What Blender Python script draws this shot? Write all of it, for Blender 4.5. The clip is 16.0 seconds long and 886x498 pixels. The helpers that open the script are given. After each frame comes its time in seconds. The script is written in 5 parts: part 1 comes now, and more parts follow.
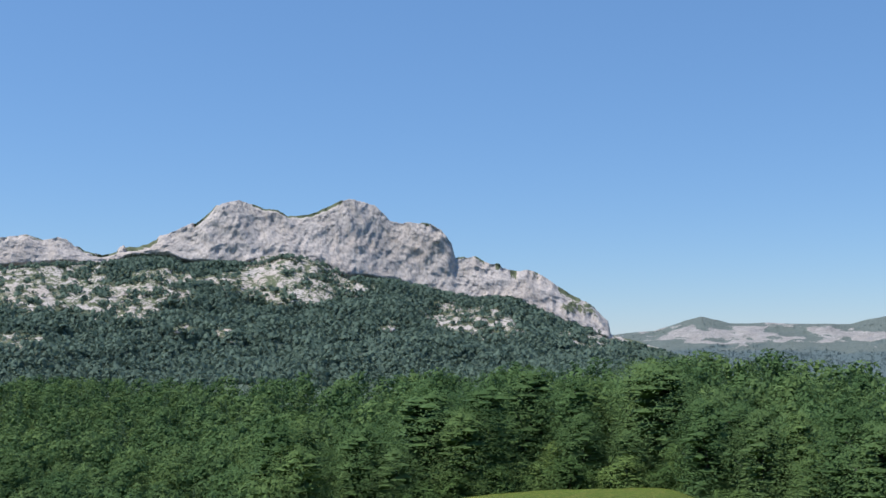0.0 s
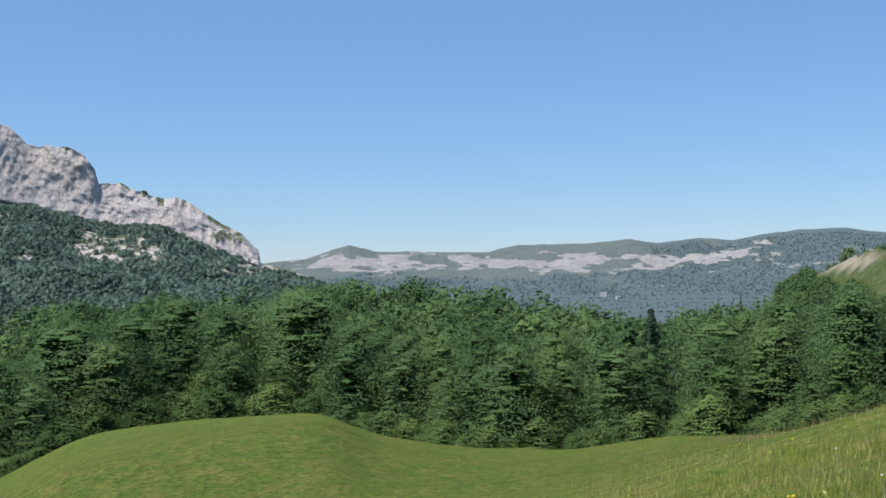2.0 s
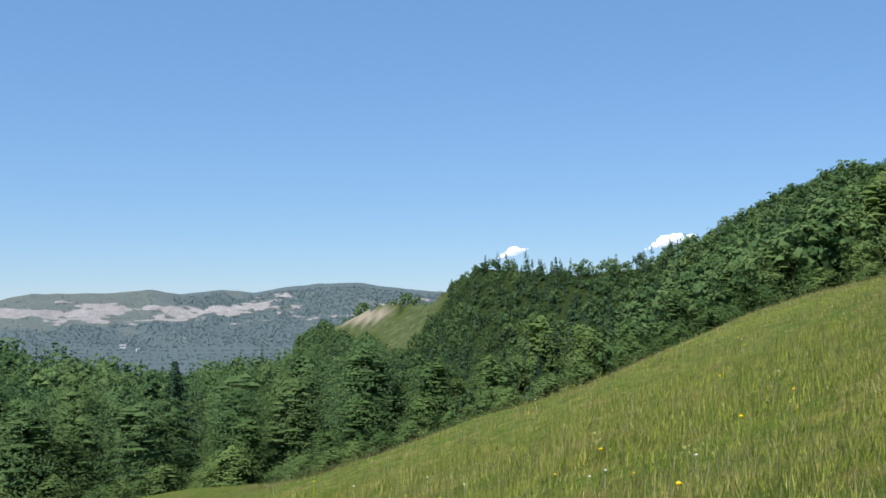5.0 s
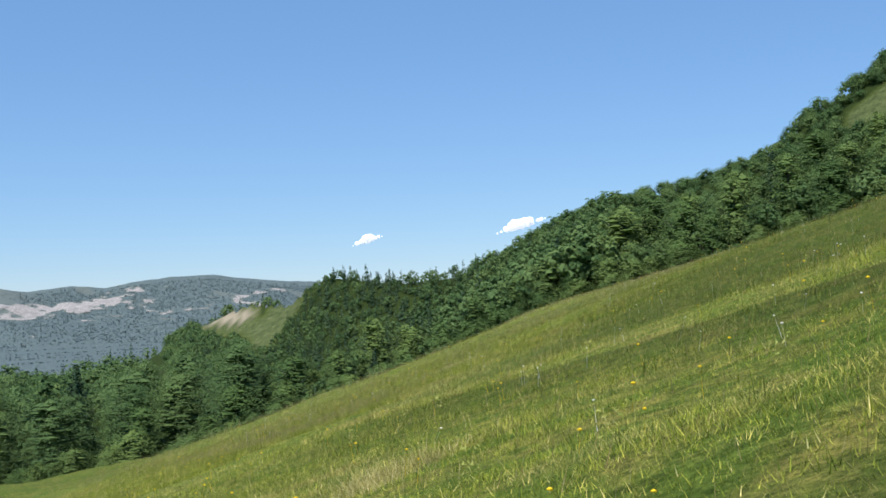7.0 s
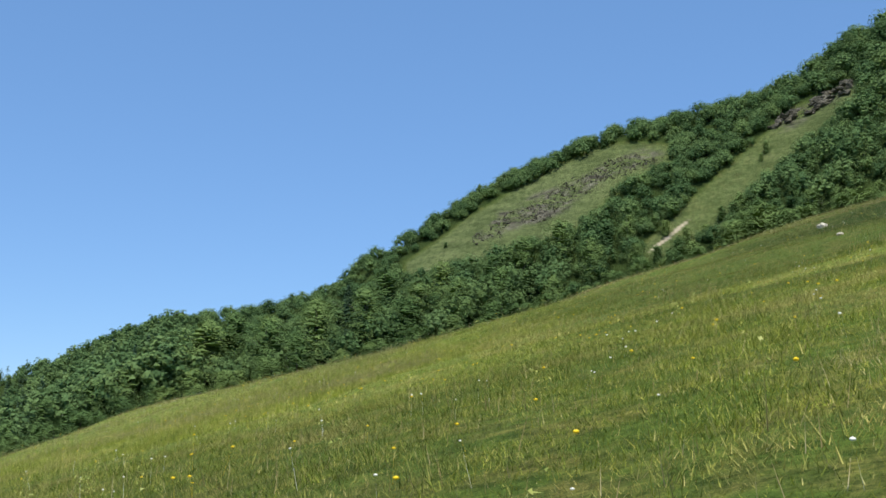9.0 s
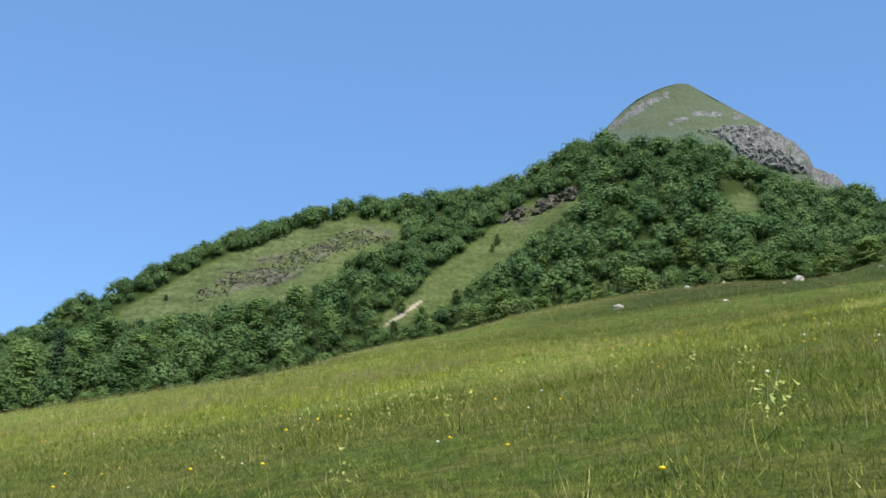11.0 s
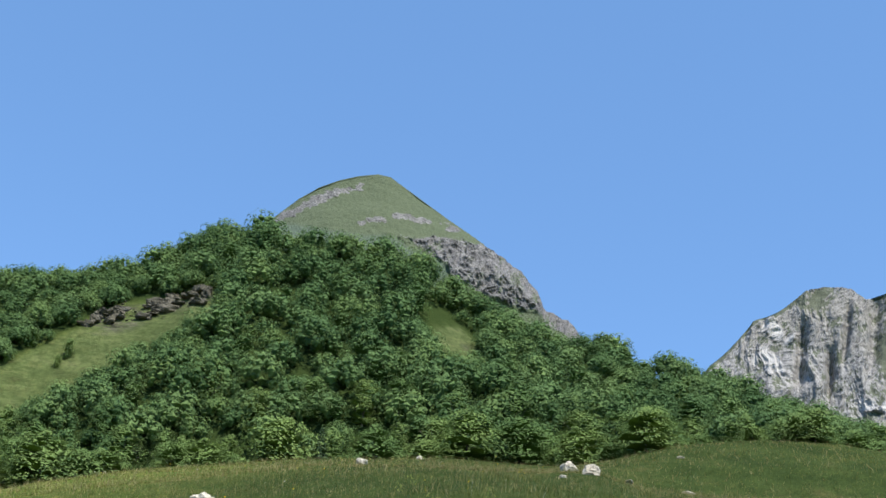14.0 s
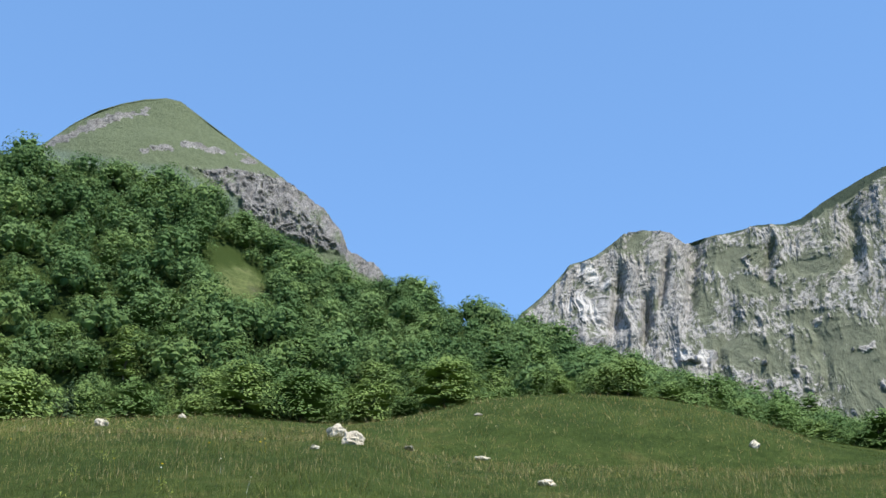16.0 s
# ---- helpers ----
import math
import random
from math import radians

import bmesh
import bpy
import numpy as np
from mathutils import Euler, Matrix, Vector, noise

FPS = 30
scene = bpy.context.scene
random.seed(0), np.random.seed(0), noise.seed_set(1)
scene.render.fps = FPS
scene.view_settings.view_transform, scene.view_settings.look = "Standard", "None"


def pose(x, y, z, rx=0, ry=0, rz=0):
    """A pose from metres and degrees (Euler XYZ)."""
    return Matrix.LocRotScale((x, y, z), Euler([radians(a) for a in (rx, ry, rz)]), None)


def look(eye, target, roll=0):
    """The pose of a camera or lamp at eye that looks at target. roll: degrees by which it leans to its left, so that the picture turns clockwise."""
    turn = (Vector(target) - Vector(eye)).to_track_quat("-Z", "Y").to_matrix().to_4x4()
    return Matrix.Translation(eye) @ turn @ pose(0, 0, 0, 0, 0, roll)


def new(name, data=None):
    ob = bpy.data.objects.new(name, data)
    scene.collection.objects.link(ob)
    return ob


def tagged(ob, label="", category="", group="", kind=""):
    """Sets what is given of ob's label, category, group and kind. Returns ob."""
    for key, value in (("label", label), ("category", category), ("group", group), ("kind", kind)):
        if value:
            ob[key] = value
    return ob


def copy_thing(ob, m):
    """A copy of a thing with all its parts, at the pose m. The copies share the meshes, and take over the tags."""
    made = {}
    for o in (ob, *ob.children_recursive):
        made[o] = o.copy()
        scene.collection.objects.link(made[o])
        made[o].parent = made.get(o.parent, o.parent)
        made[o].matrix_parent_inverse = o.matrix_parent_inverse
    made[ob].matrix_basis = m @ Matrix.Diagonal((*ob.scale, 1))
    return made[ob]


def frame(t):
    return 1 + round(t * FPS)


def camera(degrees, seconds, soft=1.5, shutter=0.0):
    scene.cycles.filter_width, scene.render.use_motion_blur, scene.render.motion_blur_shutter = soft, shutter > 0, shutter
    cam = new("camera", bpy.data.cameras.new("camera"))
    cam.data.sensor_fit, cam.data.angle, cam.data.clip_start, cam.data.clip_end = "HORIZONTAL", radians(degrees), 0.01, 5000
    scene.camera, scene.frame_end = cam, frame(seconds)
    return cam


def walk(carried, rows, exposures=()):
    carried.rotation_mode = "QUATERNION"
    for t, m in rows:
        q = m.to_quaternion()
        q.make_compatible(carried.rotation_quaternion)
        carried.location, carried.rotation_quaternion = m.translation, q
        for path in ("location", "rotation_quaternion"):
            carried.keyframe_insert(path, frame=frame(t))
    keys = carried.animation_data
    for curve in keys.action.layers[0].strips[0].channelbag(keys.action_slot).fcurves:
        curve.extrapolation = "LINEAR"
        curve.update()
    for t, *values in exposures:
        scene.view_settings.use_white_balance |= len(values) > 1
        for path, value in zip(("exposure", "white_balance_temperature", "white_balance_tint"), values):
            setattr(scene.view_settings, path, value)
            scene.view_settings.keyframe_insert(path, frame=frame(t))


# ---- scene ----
cam = camera(41.4, 16.0, soft=1.6)

# seconds, place (m), pitch, roll, yaw (degrees)
PATH = [
    (0.00, 0.00, 0.00, 1.60, 4.99, 0.06, 0.01),
    (0.50, 0.00, 0.00, 1.60, 4.46, 0.71, -5.35),
    (1.00, 0.00, 0.00, 1.60, 3.05, 1.45, -8.69),
    (1.50, 0.00, 0.00, 1.60, 1.57, 1.26, -12.34),
    (2.00, 0.00, 0.00, 1.60, 1.42, 0.55, -16.95),
    (2.50, 0.00, 0.00, 1.60, 1.64, -0.08, -21.98),
    (3.00, 0.00, 0.00, 1.60, 1.84, -0.42, -25.52),
    (3.50, 0.00, 0.00, 1.60, 2.40, 0.13, -29.30),
    (4.00, 0.00, 0.00, 1.60, 3.48, -0.28, -33.75),
    (4.50, 0.00, 0.00, 1.60, 3.56, -0.31, -37.85),
    (4.70, 0.00, 0.00, 1.60, 3.87, -0.18, -38.93),
    (5.20, -2.66, -3.29, 1.83, 3.54, 0.52, -40.52),
    (5.75, -9.30, -11.50, 2.44, 3.17, 1.29, -42.28),
    (6.30, -15.94, -19.71, 3.16, 2.81, 2.06, -44.03),
    (6.80, -18.60, -23.00, 3.38, 2.48, 2.76, -45.62),
    (7.00, -19.60, -23.40, 3.21, 2.99, 2.14, -46.94),
    (7.50, -23.20, -23.40, 2.41, 4.43, 0.37, -54.26),
    (8.00, -28.00, -19.40, 0.35, 7.46, -1.24, -61.67),
    (8.50, -31.00, -11.50, -2.02, 10.62, -0.39, -70.05),
    (8.70, -31.80, -8.80, -2.84, 10.88, -0.35, -73.36),
    (9.40, -31.31, -4.91, -3.63, 12.45, -1.12, -80.39),
    (10.10, -30.39, 2.31, -5.24, 14.02, -1.90, -87.42),
    (10.80, -29.90, 6.20, -6.17, 15.59, -2.67, -94.46),
    (11.00, -29.60, 7.00, -6.34, 16.63, -2.69, -96.93),
    (11.50, -26.90, 9.40, -6.39, 18.84, -1.72, -103.47),
    (12.00, -12.40, 4.80, -2.00, 20.51, -1.94, -104.89),
    (12.50, 1.00, -0.30, 1.96, 20.67, -1.93, -104.37),
    (13.00, 8.80, -3.40, 4.39, 21.89, -2.60, -106.08),
    (13.50, 11.40, -5.20, 5.44, 25.28, -3.34, -109.86),
    (14.00, 14.20, -6.90, 6.44, 25.18, -4.14, -114.15),
    (14.50, 17.00, -8.90, 7.48, 24.98, -3.52, -114.62),
    (15.00, 18.80, -10.20, 8.30, 24.16, -2.66, -116.18),
    (15.50, 20.00, -11.70, 8.99, 24.06, -1.94, -118.88),
    (16.00, 20.80, -12.90, 9.49, 23.02, -1.60, -122.11),
]
walk(cam, [(t, pose(x, y, z, 90 + p, r, w)) for t, x, y, z, p, r, w in PATH],
     [(0.0, 0.20, 6300, 10), (2.0, 0.28, 6400, 10), (4.5, 0.32, 6450, 10), (7.0, 0.36, 6500, 10), (8.5, 0.42, 6500, 10), (11.0, 0.69, 6500, 10), (13.0, 0.75, 6500, 10), (14.5, 0.83, 6550, 10), (16.0, 0.93, 6600, 10)])

# ---- light ----
SUN_AZ, SUN_EL = 262.0, 62.0
world = bpy.data.worlds.new("sky")
scene.world = world
world.use_nodes = True
wn = world.node_tree
wn.nodes.clear()
sky = wn.nodes.new("ShaderNodeTexSky")
sky.sky_type = "NISHITA"
sky.sun_disc = False
sky.sun_elevation, sky.sun_rotation = radians(SUN_EL), radians(SUN_AZ)
sky.altitude, sky.air_density, sky.dust_density, sky.ozone_density = 2200, 1.35, 0.0, 8.0
bg = wn.nodes.new("ShaderNodeBackground")
bg.inputs["Strength"].default_value = 0.115
wo = wn.nodes.new("ShaderNodeOutputWorld")
haze = wn.nodes.new("ShaderNodeMix")
haze.data_type = "RGBA"
haze.inputs[0].default_value = 0.4
haze.inputs[7].default_value = (1.12, 2.5, 5.0, 1.0)
wn.links.new(sky.outputs[0], haze.inputs[6])
wn.links.new(haze.outputs[2], bg.inputs[0])
wn.links.new(bg.outputs[0], wo.inputs[0])
sun_data = bpy.data.lights.new("sun", "SUN")
sun_data.energy, sun_data.angle, sun_data.color = 4.8, radians(0.53), (1.0, 0.95, 0.87)
sun = new("sun", sun_data)
sa, se = radians(SUN_AZ), radians(SUN_EL)
sun.matrix_world = look((0, 0, 200), (-math.sin(sa) * 100, -math.cos(sa) * 100, 200 - 100 * math.tan(se)))


# ---- numeric helpers ----
def hash3(i, j, k, seed):
    h = (i * 374761393 + j * 668265263 + k * 2147483647 + seed * 974634777).astype(np.int64) & 0xFFFFFFFF
    h = ((h ^ (h >> 13)) * 1274126177) & 0xFFFFFFFF
    h = ((h ^ (h >> 16)) * 2246822519) & 0xFFFFFFFF
    return ((h ^ (h >> 15)) & 0xFFFFFF) / float(0xFFFFFF)


def vnoise(x, y, z, seed=0):
    i, j, k = np.floor(x).astype(np.int64), np.floor(y).astype(np.int64), np.floor(z).astype(np.int64)
    u, v, w = x - i, y - j, z - k
    u, v, w = u * u * (3 - 2 * u), v * v * (3 - 2 * v), w * w * (3 - 2 * w)
    out = 0.0
    for a in (0, 1):
        for b in (0, 1):
            for c in (0, 1):
                out = out + hash3(i + a, j + b, k + c, seed) * (u if a else 1 - u) * (v if b else 1 - v) * (w if c else 1 - w)
    return out


def fbm(x, y, z, octaves=4, seed=0):
    """About -1 to 1."""
    total, amp, norm = 0.0, 1.0, 0.0
    x, y, z = np.broadcast_arrays(np.asarray(x, float), np.asarray(y, float), np.asarray(z, float))
    for o in range(octaves):
        total = total + amp * (vnoise(x * 2 ** o, y * 2 ** o, z * 2 ** o, seed + o) * 2 - 1)
        norm += amp
        amp *= 0.5
    return total / norm * 1.5


def ridged(x, y, z, octaves=4, seed=0):
    """0 to 1, with sharp crests."""
    total, amp, norm = 0.0, 1.0, 0.0
    for o in range(octaves):
        total = total + amp * (1 - np.abs(vnoise(x * 2 ** o, y * 2 ** o, z * 2 ** o, seed + o) * 2 - 1))
        norm += amp
        amp *= 0.5
    return total / norm


def step(a, b, x):
    t = np.clip((x - a) / (b - a), 0, 1)
    return t * t * (3 - 2 * t)


def table(rows, col, az):
    rows = np.array(rows)
    return np.interp(az, rows[:, 0], rows[:, col])


def mesh_of(name, verts, faces, smooth=False, attrs=()):
    """A mesh from arrays: verts n x 3, faces m x 3 or m x 4."""
    verts, faces = np.asarray(verts, np.float32), np.asarray(faces, np.int32)
    me = bpy.data.meshes.new(name)
    me.vertices.add(len(verts))
    me.vertices.foreach_set("co", verts.ravel())
    n = faces.shape[1]
    me.loops.add(faces.size)
    me.loops.foreach_set("vertex_index", faces.ravel())
    me.polygons.add(len(faces))
    me.polygons.foreach_set("loop_start", np.arange(0, faces.size, n, dtype=np.int32))
    me.polygons.foreach_set("use_smooth", np.full(len(faces), smooth))
    for key, values in attrs:
        me.attributes.new(key, "FLOAT", "POINT").data.foreach_set("value", np.asarray(values, np.float32).ravel())
    me.update(calc_edges=True)
    me.validate()
    return me


def grid_faces(rows, cols):
    a = (np.arange(rows - 1)[:, None] * cols + np.arange(cols - 1)[None, :]).ravel()
    return np.stack([a, a + 1, a + cols + 1, a + cols], 1)


def part(name, me, material, parent, label=""):
    ob = new(name, me)
    me.materials.clear()
    me.materials.append(material)
    ob.parent = parent
    return tagged(ob, label)


# ---- materials ----
class Nodes:
    """Short way to build a node material."""

    def __init__(self, name):
        self.mat = bpy.data.materials.new(name)
        self.mat.use_nodes = True
        self.t = self.mat.node_tree
        self.t.nodes.clear()
        self.out = self.t.nodes.new("ShaderNodeOutputMaterial")

    def n(self, kind, **sockets):
        node = self.t.nodes.new("ShaderNode" + kind)
        for key, value in sockets.items():
            self.put(node.inputs[key.replace("_", " ")], value)
        return node

    def put(self, socket, value):
        if isinstance(value, bpy.types.NodeSocket):
            self.t.links.new(value, socket)
        elif isinstance(value, tuple) and len(value) == 3:
            socket.default_value = (*value, 1.0) if socket.type == "RGBA" else value
        else:
            socket.default_value = value

    def noise(self, scale, detail=5.0, rough=0.55, vec=None):
        node = self.n("TexNoise", Scale=scale, Detail=detail, Roughness=rough)
        if vec is not None:
            self.t.links.new(vec, node.inputs["Vector"])
        return node.outputs["Fac"]

    def ramp(self, fac, *stops):
        node = self.t.nodes.new("ShaderNodeValToRGB")
        el = node.color_ramp.elements
        while len(el) < len(stops):
            el.new(0.5)
        for e, (p, c) in zip(el, stops):
            e.position, e.color = p, ((*c, 1) if isinstance(c, tuple) else (c, c, c, 1))
        self.put(node.inputs[0], fac)
        return node.outputs[0]

    def mix(self, fac, a, b, blend="MIX"):
        node = self.t.nodes.new("ShaderNodeMix")
        node.data_type, node.blend_type = "RGBA", blend
        self.put(node.inputs[0], fac)
        self.put(node.inputs[6], a)
        self.put(node.inputs[7], b)
        return node.outputs[2]

    def math(self, op, a, b=0.0):
        node = self.t.nodes.new("ShaderNodeMath")
        node.operation = op
        self.put(node.inputs[0], a)
        self.put(node.inputs[1], b)
        return node.outputs[0]

    def attr(self, name):
        node = self.t.nodes.new("ShaderNodeAttribute")
        node.attribute_name = name
        return node.outputs["Fac"]

    def where(self, sx=1.0, sy=1.0, sz=1.0):
        geo = self.t.nodes.new("ShaderNodeNewGeometry")
        m = self.t.nodes.new("ShaderNodeMapping")
        m.inputs["Scale"].default_value = (sx, sy, sz)
        self.t.links.new(geo.outputs["Position"], m.inputs["Vector"])
        return m.outputs[0]

    def bump(self, height, strength, distance):
        return self.n("Bump", Height=height, Strength=strength, Distance=distance).outputs[0]

    def finish(self, color, rough=0.9, normal=None, through_leaf=0.0, specular=0.25):
        b = self.n("BsdfPrincipled", Base_Color=color, Roughness=rough)
        b.inputs["Specular IOR Level"].default_value = specular
        if normal is not None:
            self.t.links.new(normal, b.inputs["Normal"])
        shader = b.outputs[0]
        if through_leaf:
            tr = self.n("BsdfTranslucent", Color=color)
            ms = self.t.nodes.new("ShaderNodeMixShader")
            ms.inputs[0].default_value = through_leaf
            self.t.links.new(shader, ms.inputs[1])
            self.t.links.new(tr.outputs[0], ms.inputs[2])
            shader = ms.outputs[0]
        self.t.links.new(shader, self.out.inputs[0])
        return self.mat


def leaf_material(name, dark, light, shift=(0.09, 0.10, 0.02), vary=1.0):
    m = Nodes(name)
    island = m.t.nodes.new("ShaderNodeNewGeometry").outputs["Random Per Island"]
    who = m.t.nodes.new("ShaderNodeObjectInfo").outputs["Random"]
    patch = m.noise(0.16, 3, vec=m.where())
    c = m.ramp(island, (0.0, tuple(0.45 * a + 0.55 * b for a, b in zip(dark, light))), (0.8, light), (1.0, tuple(0.7 * a + 0.3 * b * 1.2 for a, b in zip(light, shift))))
    c = m.mix(m.math("MULTIPLY", patch, 0.55), c, shift)
    who = m.math("FRACT", m.math("ADD", who, m.attr("tree")))
    tint = m.ramp(who, (0.0, (0.54, 0.64, 0.62)), (0.35, (0.80, 0.88, 0.84)), (0.7, (1.02, 1.02, 0.98)), (1.0, (1.16, 1.13, 1.0)))
    c = m.mix(vary, c, tint, "MULTIPLY")
    return m.finish(c, 0.75, through_leaf=0.26, specular=0.08)


def rock_material(name, pale, grey, stain, size, green=(0.10, 0.12, 0.05), wood=(0.085, 0.115, 0.085), crack=0.55, upright=0.28, relief_depth=0.9, fissure=0.7):
    """Limestone with vertical streaks; the attribute 'rock' lets turf and scrub take over."""
    m = Nodes(name)
    streak = m.noise(1.0, 7, 0.62, m.where(1 / size, 1 / size, upright / size))
    blotch = m.noise(0.35, 5, 0.6, m.where(1 / size, 1 / size, 1 / size))
    fine = m.noise(6.0, 6, 0.65, m.where(1 / size, 1 / size, fissure / size))
    c = m.ramp(streak, (0.30, grey), (0.48, tuple(0.5 * (a + b) for a, b in zip(pale, grey))), (0.66, pale))
    c = m.mix(m.ramp(blotch, (0.45, 0.0), (0.70, 0.75)), c, stain)
    c = m.mix(m.ramp(fine, (0.32, crack), (0.56, 0.0)), c, tuple(0.30 * a for a in grey))
    turf = m.mix(m.noise(3.0, 6, 0.7, m.where(1 / size, 1 / size, 1 / size)), tuple(0.6 * a for a in green), tuple(1.5 * a for a in green))
    edge = m.math("ADD", m.attr("rock"), m.math("MULTIPLY", m.math("SUBTRACT", fine, 0.5), 1.5))
    c = m.mix(m.ramp(edge, (0.42, 0.0), (0.56, 1.0)), turf, c)
    shrub = m.math("MINIMUM", m.math("MAXIMUM", m.math("MULTIPLY", m.attr("rock"), -1.0), 0.0), 1.0)
    c = m.mix(shrub, c, m.mix(fine, tuple(0.6 * a for a in wood), tuple(1.3 * a for a in wood)))
    fresh = m.math("MINIMUM", m.math("MAXIMUM", m.math("SUBTRACT", m.attr("rock"), 1.0), 0.0), 1.0)
    c = m.mix(fresh, c, m.mix(streak, tuple(1.2 * a for a in grey), tuple(min(0.60, 1.65 * a) for a in pale)))
    nrm = m.bump(m.math("ADD", streak, m.math("MULTIPLY", fine, 0.5)), relief_depth, size * 0.35)
    return m.finish(c, 0.92, nrm, specular=0.15)


def ground_material():
    m = Nodes("meadow_turf")
    big = m.noise(0.05, 4, 0.6, m.where())
    mid = m.noise(0.9, 6, 0.65, m.where())
    fine = m.noise(16.0, 7, 0.8, m.where())
    c = m.ramp(big, (0.32, (0.130, 0.218, 0.040)), (0.68, (0.192, 0.262, 0.047)))
    c = m.mix(m.ramp(mid, (0.44, 0.0), (0.62, 0.85)), c, (0.34, 0.30, 0.09))
    c = m.mix(m.ramp(fine, (0.38, 0.8), (0.56, 0.0)), c, (0.062, 0.094, 0.017))
    tuft = m.ramp(m.noise(3.2, 7, 0.75, m.where()), (0.36, (0.45, 0.52, 0.48)), (0.50, (0.95, 0.95, 0.95)), (0.62, (1.50, 1.40, 1.30)))
    c = m.mix(0.9, c, tuft, "MULTIPLY")
    deep = m.ramp(m.noise(0.35, 6, 0.7, m.where()), (0.35, (0.028, 0.048, 0.014)), (0.55, (0.050, 0.076, 0.022)), (0.72, (0.095, 0.096, 0.036)))
    deep = m.mix(m.ramp(fine, (0.35, 0.6), (0.60, 0.0)), deep, (0.020, 0.032, 0.008))
    deep = m.mix(0.6, deep, tuft, "MULTIPLY")
    c = m.mix(m.math("MULTIPLY", m.attr("lush"), 1.0), c, deep)
    terrace = m.noise(0.22, 7, 0.75, m.where(1, 1, 5.0))
    dry = m.ramp(terrace, (0.34, (0.045, 0.058, 0.026)), (0.46, (0.088, 0.114, 0.044)), (0.60, (0.122, 0.148, 0.062)), (0.72, (0.170, 0.164, 0.090)))
    dry = m.mix(m.ramp(m.noise(1.6, 6, 0.75, m.where()), (0.36, 0.7), (0.56, 0.0)), dry, (0.035, 0.050, 0.018))
    c = m.mix(m.attr("dry"), c, dry)
    rubble = m.noise(0.75, 8, 0.78, m.where(1, 1, 2.2))
    scree = m.ramp(rubble, (0.42, (0.030, 0.029, 0.022)), (0.60, (0.150, 0.142, 0.110)))
    broken = m.noise(0.20, 8, 0.75, m.where(1, 1, 2.6))
    c = m.mix(m.math("MULTIPLY", m.attr("scree"), m.ramp(broken, (0.45, 0.0), (0.55, 1.0))), c, scree)
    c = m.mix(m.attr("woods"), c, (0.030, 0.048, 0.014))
    c = m.mix(m.attr("path"), c, (0.42, 0.36, 0.27))
    return m.finish(c, 0.95, m.bump(m.math("ADD", mid, m.math("MULTIPLY", fine, 0.6)), 0.8, 0.25), specular=0.03)


MEADOW = ground_material()
BEECH = leaf_material("beech_leaves", (0.052, 0.098, 0.045), (0.110, 0.182, 0.070), (0.136, 0.198, 0.072))
SPRUCE = leaf_material("spruce_needles", (0.040, 0.072, 0.046), (0.068, 0.115, 0.064), (0.080, 0.125, 0.064))
# Haze painted into the far leaf colours: paled, blued and evened out.
FAR_WOOD = leaf_material("haze_paled_wood_leaves", (0.112, 0.166, 0.134), (0.146, 0.202, 0.160), (0.148, 0.206, 0.158), 0.25)
RIDGE_WOOD = leaf_material("haze_paled_ridge_leaves", (0.112, 0.152, 0.158), (0.130, 0.172, 0.178), (0.130, 0.172, 0.176), 0.1)
LIMESTONE = rock_material("pale_limestone", (0.57, 0.510, 0.480), (0.40, 0.366, 0.352), (0.47, 0.395, 0.345), 24.0, (0.110, 0.126, 0.075), (0.100, 0.138, 0.114), 0.60, upright=0.3, relief_depth=0.55, fissure=0.5)
# Ridge turf and wood tints are paled and blued as painted haze.
FAR_STONE = rock_material("haze_tinted_limestone", (0.43, 0.408, 0.395), (0.25, 0.245, 0.245), (0.32, 0.300, 0.285), 30.0, (0.122, 0.147, 0.138), (0.108, 0.148, 0.155))
PEAK_STONE = rock_material("peak_limestone", (0.27, 0.267, 0.262), (0.085, 0.085, 0.088), (0.150, 0.145, 0.138), 0.9, (0.078, 0.098, 0.058), crack=0.95, upright=0.7)
CLIFF_STONE = rock_material("cliff_limestone", (0.32, 0.312, 0.302), (0.205, 0.203, 0.203), (0.25, 0.238, 0.218), 1.6, (0.098, 0.109, 0.078), (0.042, 0.058, 0.040), crack=0.7, upright=0.35, relief_depth=0.4, fissure=0.55)


def bark_material():
    m = Nodes("beech_bark")
    a = m.noise(3.0, 5, 0.6, m.where(1, 1, 0.25))
    c = m.ramp(a, (0.35, (0.06, 0.055, 0.048)), (0.65, (0.15, 0.14, 0.125)))
    return m.finish(c, 0.85, m.bump(a, 0.5, 0.04))


BARK = bark_material()
# Light shrub leaf colour; on the edge beeches it stands in for sunlight.
SHRUB_AND_LIT_EDGE = leaf_material("shrub_and_sunlit_edge_leaves", (0.066, 0.119, 0.045), (0.130, 0.204, 0.068), (0.160, 0.216, 0.070))

# ---- the lie of the land ----
EYE = 1.6
